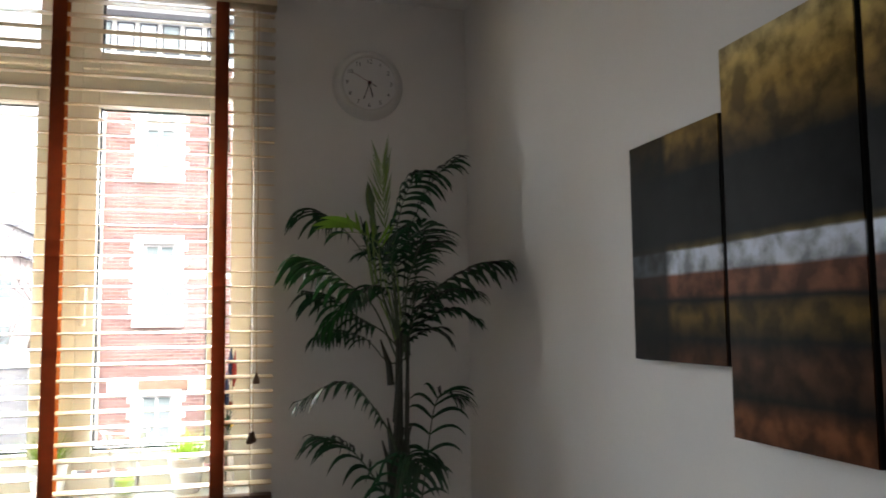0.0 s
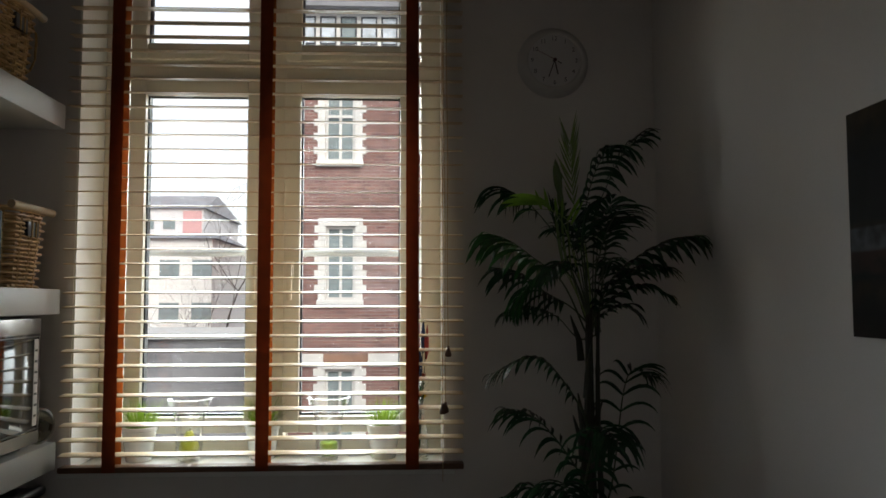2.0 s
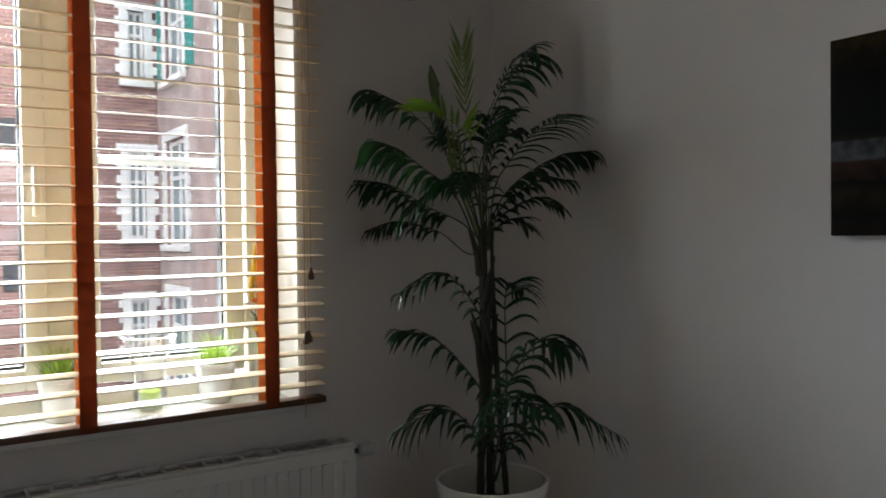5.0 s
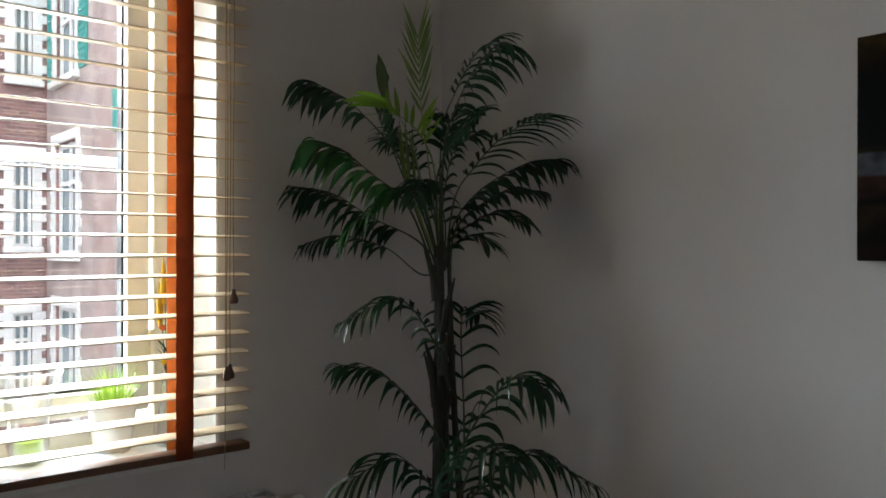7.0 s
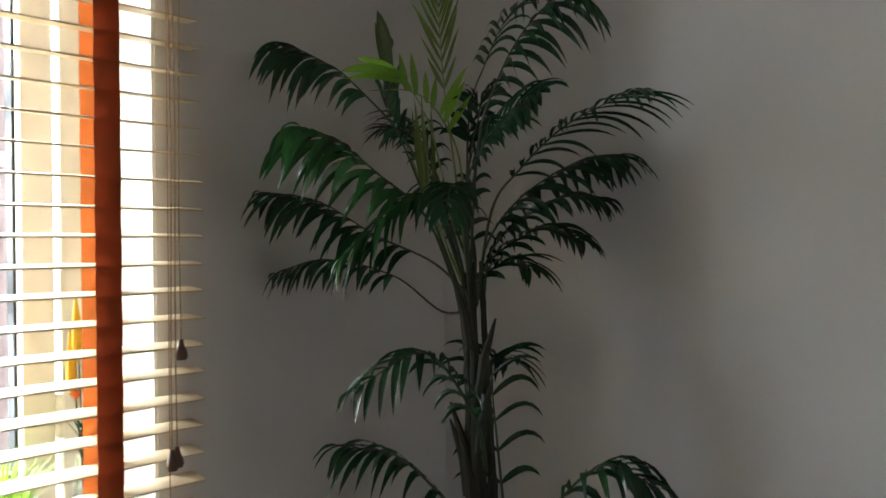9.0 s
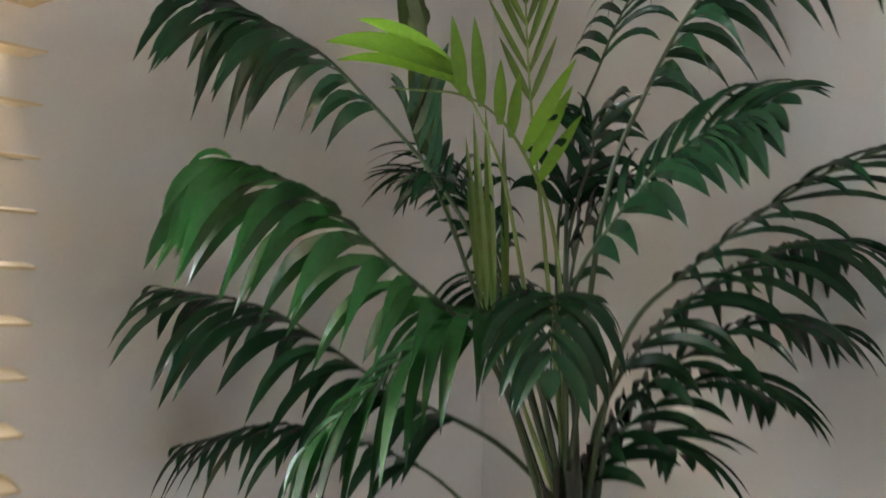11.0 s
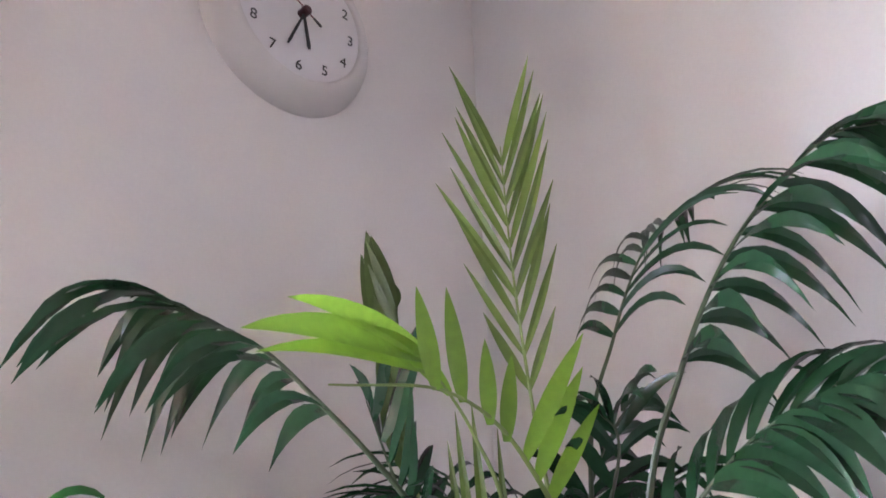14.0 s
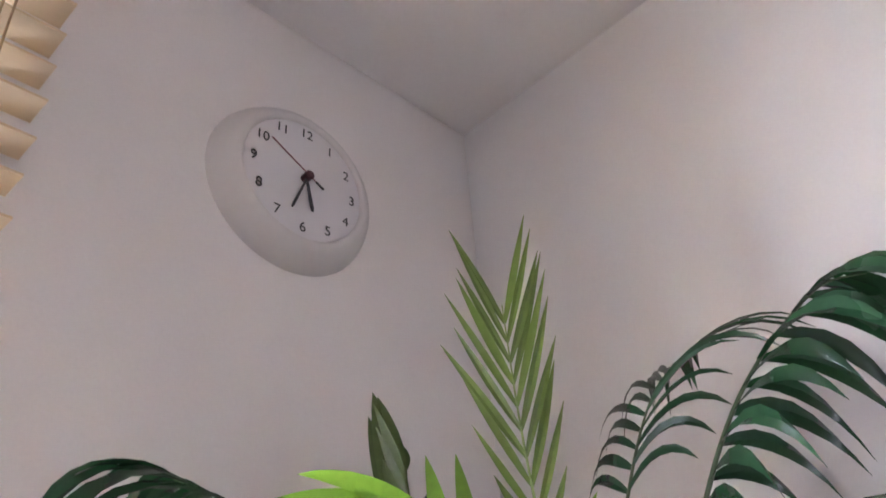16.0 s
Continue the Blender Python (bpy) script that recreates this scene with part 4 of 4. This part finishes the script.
fv = thing("flower_vase", "slim clear glass vase with dyed dried flowers on the sill", "vase", (0.012, 2.885, SZ))
part("glass_body", lathe_bm([(0, 0), (0.030, 0), (0.031, 0.005), (0.026, 0.09), (0.017, 0.15), (0.019, 0.185), (0.017, 0.185), (0.0145, 0.15), (0.0235, 0.09), (0.028, 0.01), (0, 0.008)], 32), M_VASE, fv)
bq = thing("flower_bunch", "bunch of yellow orange and dark dyed flowers in a vase", "flowers", (0.012, 2.885, SZ))
FCOL = [mat("dyed_" + n, c, 0.8, var=0.2, scale=40, fine=300, translucent=0.2) for n, c in (("yellow", (0.60, 0.36, 0.02)), ("orange", (0.62, 0.14, 0.03)), ("blue", (0.02, 0.035, 0.10)), ("red", (0.25, 0.03, 0.03)), ("cream", (0.6, 0.5, 0.35)))]
rf = random.Random(9)
for k, (dx, dz, ci, sh) in enumerate(((-0.014, 0.44, 0, "plume"), (0.012, 0.45, 2, "plume"), (0.024, 0.43, 3, "plume"), (-0.02, 0.38, 0, "plume"), (0.0, 0.36, 2, "plume"), (-0.016, 0.285, 1, "bloom"), (0.012, 0.275, 3, "bloom"), (0.002, 0.30, 4, "bloom"), (-0.012, 0.20, 0, "bloom"), (0.014, 0.205, 0, "bloom"), (0.0, 0.215, 1, "bloom"))):
    dy = rf.uniform(-0.012, 0.012)
    st = part("flower_stem", tube_bm([(0, 0, 0.012), (dx * 0.3, dy * 0.3, 0.17), (dx, dy, dz)], 0.0013, 5), M_RACHIS, bq)
    if sh == "plume":
        part("plume", tube_bm([(dx * 0.9, dy, dz - 0.09), (dx, dy, dz - 0.06), (dx, dy, dz - 0.02), (dx * 1.1, dy, dz + 0.03)], [0.002, 0.009, 0.008, 0.001], 8), FCOL[ci], st)
    else:
        bl = bmesh.new()
        for q in range(14):
            a = q * 2.4
            e = 0.2 + q / 14 * 1.2
            leaflet_bm(Vector((dx, dy, dz)), Vector((0, 0, 1)), Vector((math.cos(a) * math.cos(e), math.sin(a) * math.cos(e), math.sin(e))), Vector((0.1, 0.2, 0.97)).normalized(), 0.019, 0.009, 0.1, 0.1, bl, segs=3)
        part("bloom", bl, FCOL[ci], st)
for k in range(10):
    a = k * 2.4
    part("green_leaf", leaflet_bm(Vector((0, 0, 0.19 + 0.008 * (k % 5))), Vector((0, 0, 1)), Vector((math.cos(a), math.sin(a), 0.9)).normalized(), Vector((0.1, 0.2, 0.97)).normalized(), 0.06, 0.010, 0.4, 0.1), M_LEAF, bq)

# ---- canvases on the east wall ----
def print_material():
    """A printed night landscape: gold foliage above, a pale band of water, brown reflections below."""
    m = bpy.data.materials.new("canvas_print")
    m.use_nodes = True
    n, l = m.node_tree.nodes, m.node_tree.links
    b = n["Principled BSDF"]
    b.inputs["Roughness"].default_value = 0.6
    b.inputs["Specular IOR Level"].default_value = 0.08
    geo, sep = n.new("ShaderNodeNewGeometry"), n.new("ShaderNodeSeparateXYZ")
    l.new(geo.outputs["Position"], sep.inputs[0])
    ns = n.new("ShaderNodeTexNoise")
    ns.inputs["Scale"].default_value, ns.inputs["Detail"].default_value = 22, 6
    mp = n.new("ShaderNodeMapping")
    mp.inputs["Scale"].default_value = (1, 0.55, 1.5)
    l.new(geo.outputs["Position"], mp.inputs[0])
    l.new(mp.outputs[0], ns.inputs["Vector"])
    add = n.new("ShaderNodeMath")
    add.operation = "MULTIPLY_ADD"
    add.inputs[1].default_value = 0.007
    l.new(ns.outputs["Fac"], add.inputs[0])
    l.new(sep.outputs["Z"], add.inputs[2])
    mr = n.new("ShaderNodeMapRange")
    mr.inputs["From Min"].default_value, mr.inputs["From Max"].default_value = 1.268, 1.898
    l.new(add.outputs[0], mr.inputs["Value"])
    cr = n.new("ShaderNodeValToRGB")
    e = cr.color_ramp.elements
    e[0].position, e[0].color = 0.0, (0.10, 0.035, 0.015, 1)
    e[1].position, e[1].color = 1.0, (0.50, 0.42, 0.22, 1)
    for p, c in ((0.05, (0.16, 0.055, 0.02)), (0.10, (0.010, 0.007, 0.005)), (0.18, (0.075, 0.030, 0.014)), (0.24, (0.010, 0.007, 0.005)), (0.30, (0.11, 0.065, 0.012)), (0.33, (0.07, 0.04, 0.01)),
                 (0.345, (0.004, 0.004, 0.004)), (0.36, (0.14, 0.055, 0.03)), (0.415, (0.19, 0.075, 0.045)), (0.424, (0.46, 0.50, 0.58)), (0.484, (0.52, 0.57, 0.68)),
                 (0.49, (0.10, 0.07, 0.02)), (0.51, (0.004, 0.004, 0.005)), (0.70, (0.005, 0.005, 0.005)), (0.76, (0.10, 0.06, 0.015)), (0.86, (0.30, 0.19, 0.05)), (0.94, (0.45, 0.33, 0.12))):
        x = e.new(p)
        x.color = (*c, 1)
    l.new(mr.outputs[0], cr.inputs[0])
    # blotches of reflected leaves, and the dark bank towards the window
    blot = n.new("ShaderNodeTexNoise")
    blot.inputs["Scale"].default_value, blot.inputs["Detail"].default_value = 24, 4
    l.new(geo.outputs["Position"], blot.inputs["Vector"])
    br = n.new("ShaderNodeMapRange")
    br.inputs["From Min"].default_value, br.inputs["From Max"].default_value, br.inputs["To Min"].default_value, br.inputs["To Max"].default_value = 0.38, 0.62, 0.45, 1.3
    l.new(blot.outputs["Fac"], br.inputs["Value"])
    bank = n.new("ShaderNodeMapRange")
    bank.inputs["From Min"].default_value, bank.inputs["From Max"].default_value, bank.inputs["To Min"].default_value, bank.inputs["To Max"].default_value = 1.405, 1.425, 1.0, 0.12
    l.new(sep.outputs["Y"], bank.inputs["Value"])
    mul = n.new("ShaderNodeMath")
    mul.operation = "MULTIPLY"
    l.new(br.outputs[0], mul.inputs[0])
    l.new(bank.outputs[0], mul.inputs[1])
    vm = n.new("ShaderNodeVectorMath")
    vm.operation = "SCALE"
    l.new(cr.outputs[0], vm.inputs[0])
    l.new(mul.outputs[0], vm.inputs["Scale"])
    l.new(vm.outputs[0], b.inputs["Base Color"])
    wv = n.new("ShaderNodeTexNoise")
    wv.inputs["Scale"].default_value = 900
    bp = n.new("ShaderNodeBump")
    bp.inputs["Strength"].default_value, bp.inputs["Distance"].default_value = 0.25, 0.0005
    l.new(wv.outputs["Fac"], bp.inputs["Height"])
    l.new(bp.outputs[0], b.inputs["Normal"])
    return m


M_PRINT = print_material()
for y0, y1, z0, z1 in ((1.247, 1.548, 1.372, 1.788), (0.945, 1.238, 1.262, 1.890), (0.640, 0.934, 1.160, 1.990)):
    cv = thing("canvas_print", "dark stretched canvas with gold foliage and pale water", "picture", (0, 0, 0), "canvas panels on the wall")
    part("stretcher", box_bm(0.7895, y0, z0, XR - 0.002, y1, z1, 0.003), M_BLACK, cv, "black wrapped canvas edge")
    part("print", box_bm(0.7865, y0 + 0.001, z0 + 0.001, 0.7892, y1 - 0.001, z1 - 0.001, 0.001), M_PRINT, cv, "printed canvas face")

# ---- outside ----
GZ = -5.2
gb = bmesh.new()
for a, b in (((-600, -600), (600, 900)),):
    gb.faces.new([gb.verts.new(p) for p in ((a[0], a[1], GZ), (b[0], a[1], GZ), (b[0], b[1], GZ), (a[0], b[1], GZ))])
structure("ground", gb, M_ASPHALT, "wet grey asphalt yard below the window", "ground")


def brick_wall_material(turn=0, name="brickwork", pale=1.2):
    m = bpy.data.materials.new(name)
    m.use_nodes = True
    n, l = m.node_tree.nodes, m.node_tree.links
    b = n["Principled BSDF"]
    b.inputs["Roughness"].default_value = 0.9
    tc, mp, bt, ns = n.new("ShaderNodeTexCoord"), n.new("ShaderNodeMapping"), n.new("ShaderNodeTexBrick"), n.new("ShaderNodeTexNoise")
    mp.inputs["Rotation"].default_value = (radians(90), 0, radians(turn))
    l.new(tc.outputs["Object"], mp.inputs[0])
    l.new(mp.outputs[0], bt.inputs["Vector"])
    bt.inputs["Scale"].default_value = 1.0
    bt.inputs["Brick Width"].default_value, bt.inputs["Row Height"].default_value, bt.inputs["Mortar Size"].default_value = 0.36, 0.122, 0.016
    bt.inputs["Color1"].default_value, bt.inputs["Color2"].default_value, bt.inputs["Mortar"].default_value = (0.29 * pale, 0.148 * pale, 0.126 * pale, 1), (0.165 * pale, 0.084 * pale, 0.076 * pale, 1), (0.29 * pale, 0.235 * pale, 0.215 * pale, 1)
    ns.inputs["Scale"].default_value, ns.inputs["Detail"].default_value = 0.9, 6
    l.new(tc.outputs["Object"], ns.inputs["Vector"])
    mx = n.new("ShaderNodeMixRGB")
    mx.blend_type = "MULTIPLY"
    mx.inputs[0].default_value = 0.8
    cr = n.new("ShaderNodeValToRGB")
    cr.color_ramp.elements[0].position, cr.color_ramp.elements[0].color = 0.3, (0.55, 0.5, 0.5, 1)
    cr.color_ramp.elements[1].position, cr.color_ramp.elements[1].color = 0.65, (1, 1, 1, 1)
    l.new(ns.outputs["Fac"], cr.inputs[0])
    l.new(bt.outputs["Color"], mx.inputs[1])
    l.new(cr.outputs[0], mx.inputs[2])
    l.new(mx.outputs[0], b.inputs["Base Color"])
    return m


M_SKYPANE = mat("pale_pane", (0.50, 0.55, 0.60), 0.15, var=0.25, scale=2, fine=8, bump=0)
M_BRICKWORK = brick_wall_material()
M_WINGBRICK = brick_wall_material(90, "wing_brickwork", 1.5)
house = thing("brick_house", "red brick tenement with white toothed window surrounds", "house")
FY = 30.0
wins = [(-3.35, 1.30, -1.42, 4.55, "cross"), (-3.40, 6.50, -1.45, 9.62, "cross"), (-3.35, -4.0, -1.42, -0.75, "cross"),
        (0.20, 1.45, 1.22, 3.95, "slim"), (0.20, 6.98, 1.22, 9.15, "slim"), (0.2, -3.9, 1.22, -1.2, "slim"),
        (2.66, 4.15, 4.45, 7.40, "dark"), (2.66, -1.1, 4.45, 2.20, "dark"), (2.66, 8.70, 4.42, 10.0, "dark"),
        (5.02, 1.20, 6.43, 4.70, "cross"), (5.05, 6.70, 6.44, 9.66, "cross"), (5.02, -3.6, 6.43, -0.5, "cross")]
HX0, HX1, HZ1 = -5.05, 6.45, 10.7
xs = sorted({HX0, HX1} | {w[0] + 0.36 for w in wins} | {w[2] - 0.36 for w in wins})
wall = bmesh.new()
zcuts = sorted({GZ, HZ1} | {w[1] + 0.2 for w in wins} | {w[3] - 0.28 for w in wins})
for xa, xb in zip(xs, xs[1:]):
    run = None
    for za, zb in list(zip(zcuts, zcuts[1:])) + [(None, None)]:
        solid = za is not None and not any(w[0] + 0.35 < (xa + xb) / 2 < w[2] - 0.35 and w[1] + 0.19 < (za + zb) / 2 < w[3] - 0.27 for w in wins)
        if solid and run is None:
            run = za
        if not solid and run is not None:
            box_bm(xa, FY, run, xb, FY + 0.5, za if za is not None else HZ1, bm=wall)
            run = None
        if solid:
            last = zb
    if run is not None:
        box_bm(xa, FY, run, xb, FY + 0.5, HZ1, bm=wall)
part("wall", wall, M_BRICKWORK, house, "weathered red brickwork", False)
part("back_wall", box_bm(HX0, FY + 1.5, GZ, HX1, FY + 9, HZ1), M_BRICK, house, "", False)
part("side_wall", box_bm(HX0, FY + 0.51, GZ, HX0 + 0.4, FY + 1.49, HZ1), M_BRICK, house, "", False)
part("cornice", box_bm(HX0 - 0.1, FY - 0.25, HZ1, HX1, FY + 0.6, HZ1 + 0.28, 0.03), M_STUCCO, house, "white cornice")
part("attic_wall", box_bm(HX0, FY + 0.3, HZ1 + 0.281, HX1, FY + 9, 12.55), M_STUCCO, house, "white attic storey", False)
part("roof", box_bm(HX0 - 0.4, FY - 0.35, 12.551, HX1, FY + 9.4, 17.0), M_ROOF, house, "dark slate mansard roof")
for k in range(14):
    ax = HX0 + 0.25 + k * 0.78
    aw = part("attic_window", frame_bm(ax, HZ1 + 0.55, ax + 0.62, 12.35, 0.06, FY + 0.24, FY + 0.299, 0), M_DARKPANE, house, "", False)
    part("pane", box_bm(ax + 0.06, FY + 0.28, HZ1 + 0.61, ax + 0.56, FY + 0.2985, 12.29), (M_CURTAIN, M_SKYPANE, M_SKYPANE)[k % 3], aw)
for sx0, sx1 in ((-4.0, -2.99), (-1.34, -0.15)):
    part("string_course", box_bm(sx0, FY - 0.06, -0.95, sx1, FY - 0.001, -0.48), M_STUCCO, house, "white brick course")
part("lintel", box_bm(-2.985, FY - 0.11, -0.86, -1.345, FY - 0.0765, -0.50), mat("orange_brick", (0.30, 0.175, 0.12), 0.85, var=0.3, scale=3, fine=20), house, "orange brick lintel")
part("downpipe", tube_bm([(-4.32, FY - 0.16, GZ), (-4.32, FY - 0.16, 4.3), (-4.30, FY - 0.16, HZ1)], 0.09, 8), M_PIPE, house, "pale zinc downpipe")
part("small_window", box_bm(1.50, FY - 0.03, 4.42, 1.93, FY - 0.002, 5.35), M_DARKPANE, house)
part("small_window", box_bm(1.50, FY - 0.03, -0.3, 1.93, FY - 0.002, 0.6), M_DARKPANE, house)
for x0, z0, x1, z1, kind in wins:
    w = part("house_window", box_bm(x0 + 0.30, FY - 0.10, z1 - 0.30, x1 - 0.30, FY - 0.003, z1, 0.02), M_STUCCO, house, "window with white toothed surround")
    part("sill", box_bm(x0 + 0.1, FY - 0.22, z0, x1 - 0.1, FY - 0.003, z0 + 0.2, 0.02), M_STUCCO, w)
    nq = int((z1 - z0 - 0.2) / 0.26)
    for sx in (0, 1):
        qb = bmesh.new()
        for k in range(nq):
            wq = 0.42 if k % 2 else 0.28
            zz = z0 + 0.2 + k * (z1 - z0 - 0.2) / nq
            if sx == 0:
                box_bm(x0 + 0.42 - wq, FY - 0.075, zz + 0.006, x0 + 0.42, FY - 0.002, zz + (z1 - z0 - 0.2) / nq, bm=qb)
            else:
                box_bm(x1 - 0.42, FY - 0.075, zz + 0.006, x1 - 0.42 + wq, FY - 0.002, zz + (z1 - z0 - 0.2) / nq, bm=qb)
        part("quoin", qb, M_STUCCO, w, "white toothed edge stones", False)
    gx0, gx1, gz0, gz1 = x0 + 0.42, x1 - 0.42, z0 + 0.2, z1 - 0.3
    fb = frame_bm(gx0, gz0, gx1, gz1, 0.10, FY + 0.10, FY + 0.18, 0)
    if kind != "slim":
        box_bm((gx0 + gx1) / 2 - 0.05, FY + 0.101, gz0 + 0.1, (gx0 + gx1) / 2 + 0.05, FY + 0.179, gz1 - 0.1, bm=fb)
    for q in ((0.66,) if kind == "cross" else (0.38, 0.68)):
        zz = gz0 + (gz1 - gz0) * q
        box_bm(gx0 + 0.1, FY + 0.102, zz - 0.05, gx1 - 0.1, FY + 0.178, zz + 0.05, bm=fb)
    part("frame", fb, M_STUCCO, w, "white window frame", False)
    part("pane", box_bm(gx0, FY + 0.20, gz0, gx1, FY + 0.22, gz1), M_DARKPANE if kind == "dark" else M_CURTAIN, w, "dark glass" if kind == "dark" else "glass with net curtain behind")
# side wing of the same house, which comes forward along the yard; u runs towards the room
WX, WU = 6.46, 15.0
wing = thing("house_wing", "red brick side wing with white toothed windows and teal shutters", "house")
def wing_box(u0, z0, u1, z1, d0, d1, bevel=0.0, bm=None):
    """A box on the wing's face: u from the inner corner, d outwards from the face (towards -x)."""
    return box_bm(WX - d1, FY - u1, z0, WX - d0, FY - u0, z1, bevel, bm)
wing_wins = [(1.1, 1.15, 3.5, 4.70), (1.1, -3.6, 3.5, -0.5), (1.2, 6.70, 3.4, 9.66), (8.6, 1.15, 11.0, 4.70), (8.6, 6.70, 11.0, 9.66), (8.6, -3.6, 11.0, -0.5)]
wing_wall = bmesh.new()
ucuts = [0.0, 1.1, 3.5, 8.6, 11.0, WU]
for ua, ub in zip(ucuts, ucuts[1:]):
    holes = sorted((w[1], w[3]) for w in wing_wins if ua - 0.01 < w[0] + 0.2 and w[2] - 0.2 < ub + 0.01)
    z = GZ
    for h0, h1 in holes:
        wing_box(ua, z, ub, h0, -0.5, 0.0, bm=wing_wall)
        z = h1
    wing_box(ua, z, ub, HZ1, -0.5, 0.0, bm=wing_wall)
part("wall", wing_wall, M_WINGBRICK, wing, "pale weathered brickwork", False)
part("back_wall", box_bm(WX + 1.2, FY - WU, GZ, WX + 8, FY + 9, HZ1), M_BRICK, wing, "", False)
part("roof", box_bm(WX - 0.4, FY - WU, HZ1 + 0.02, WX + 8.4, FY + 9.4, HZ1 + 3.0), M_ROOF, wing, "dark slate roof")
for u0, z0, u1, z1 in wing_wins:
    w = part("house_window", wing_box(u0 - 0.25, z1, u1 + 0.25, z1 + 0.30, 0.003, 0.10, 0.02), M_STUCCO, wing, "window with white toothed surround")
    part("sill", wing_box(u0 - 0.3, z0 - 0.2, u1 + 0.3, z0, 0.003, 0.22, 0.02), M_STUCCO, w)
    nq = int((z1 - z0) / 0.26)
    for sx in (0, 1):
        qb = bmesh.new()
        for k in range(nq):
            wq, zz = 0.42 if k % 2 else 0.28, z0 + k * (z1 - z0) / nq
            ua, ub = (u0 - wq, u0) if sx == 0 else (u1, u1 + wq)
            wing_box(ua, zz + 0.006, ub, zz + (z1 - z0) / nq, 0.002, 0.075, bm=qb)
        part("quoin", qb, M_STUCCO, w, "white toothed edge stones", False)
    fb = wing_box(u0, z0, u0 + 0.12, z1, -0.18, -0.10)
    for q in (0.47, 0.94):
        um = u0 + (u1 - u0) * q
        wing_box(um, z0 + 0.001, um + 0.13, z1 - 0.001, -0.18, -0.10, bm=fb)
    for q in (0.0, 0.62, 0.95):
        zm = z0 + (z1 - z0) * q
        wing_box(u0 + 0.1, zm, u1 - 0.1, zm + 0.13, -0.178, -0.102, bm=fb)
    part("frame", fb, M_STUCCO, w, "white window frame", False)
    part("pane", wing_box(u0, z0, u1, z1, -0.22, -0.20), M_CURTAIN, w, "glass with net curtain behind")
for u0, u1 in ((0.25, 0.95), (3.65, 4.5)):
    sh = part("shutter", wing_box(u0, 6.75, u1, 9.6, 0.004, 0.05, 0.01), M_TEAL, wing, "teal painted slatted shutter")
    for k in range(14):
        part("slat", wing_box(u0 + 0.06, 6.9 + k * 0.19, u1 - 0.06, 7.03 + k * 0.19, 0.0505, 0.075), M_TEAL, sh)
part("shutter_box", wing_box(6.9, 4.5, 7.3, 5.7, 0.004, 0.09, 0.01), M_TEAL, wing, "small teal cupboard on the wall")


def plain_house(name, label, x0, x1, y0, y1, z1, wallm, roof_h, rows, cols):
    h = thing(name, label, "house")
    part("wall", box_bm(x0, y0, GZ, x1, y1, z1), wallm, h, "", False)
    rb = bmesh.new()
    vs = [rb.verts.new(p) for p in ((x0 - 0.3, y0 - 0.3, z1), (x1 + 0.3, y0 - 0.3, z1), (x1 + 0.3, y1 + 0.3, z1), (x0 - 0.3, y1 + 0.3, z1), (x0 + 1.0, (y0 + y1) / 2, z1 + roof_h), (x1 - 0.4, (y0 + y1) / 2, z1 + roof_h))]
    for f in ((0, 1, 5, 4), (1, 2, 5), (2, 3, 4, 5), (3, 0, 4), (3, 2, 1, 0)):
        rb.faces.new([vs[k] for k in f])
    part("roof", rb, M_ROOF, h, "", False)
    for r in rows:
        for c in cols:
            part("window", box_bm(c, y0 - 0.05, r, c + 0.9, y0 - 0.002, r + 0.8), M_CURTAIN, h)
    return h


plain_house("pale_house", "pale rendered house with slate roof across the yard", -30, -9.0, 38, 46, 4.4, M_PALE, 0.5, (0.6, 2.6), (-11.4, -9.9, -14.0, -17.5))
plain_house("far_block", "grey residential block with dark roof in the distance", -40, -15.4, 62, 75, 8.6, mat("grey_block_render", (0.74, 0.72, 0.73), 0.9, var=0.15, scale=0.3, fine=5), 1.8, (5.2, 7.0), (-20.0, -18.4, -16.9))
part("red_gable", box_bm(-16.9, 61.9, 5.6, -15.5, 61.99, 8.4), mat("red_panel", (0.66, 0.38, 0.38), 0.8), bpy.data.objects["far_block"])
shed = thing("low_outbuilding", "low dark rendered outbuilding with flat roof", "outbuilding")
part("wall", box_bm(-22, 22, GZ, -4.15, 27, 0.45), M_SHED, shed, "", False)
part("roof", box_bm(-22.2, 21.8, 0.45, -4.05, 27.2, 0.6), mat("pale_coping", (0.45, 0.45, 0.45), 0.8), shed)

# bare tree in the yard
tree = thing("bare_tree", "leafless tree with fine twigs in front of the pale house", "tree")
rt = random.Random(21)
tb, cb = bmesh.new(), bmesh.new()


def grow(p, d, L, r, lev):
    pts, rad = [p], [r]
    for k in range(4):
        d = (d + Vector((rt.uniform(-0.22, 0.22), rt.uniform(-0.22, 0.22), rt.uniform(-0.08, 0.16)))).normalized()
        p = p + d * L / 4
        pts.append(p)
        rad.append(r * (1 - 0.14 * (k + 1)))
    tube_bm(pts, rad, 6 if lev < 2 else 3, tb if lev == 0 else cb)
    if lev < 5:
        for k in range(3 if lev < 3 else 4):
            q = pts[rt.randint(2, 4)]
            grow(q, (d + Vector((rt.uniform(-0.9, 0.9), rt.uniform(-0.9, 0.9), rt.uniform(-0.45, 0.4)))).normalized(), L * rt.uniform(0.55, 0.78), r * 0.5, lev + 1)


grow(Vector((-6.1, 29.0, GZ)), Vector((0.1, 0, 1)), 4.3, 0.10, 0)
part("trunk", tb, M_TWIG, tree)
tagged(part("crown", cb, M_TWIG, tree, "fine bare twigs"), "", "", "", "stuff")
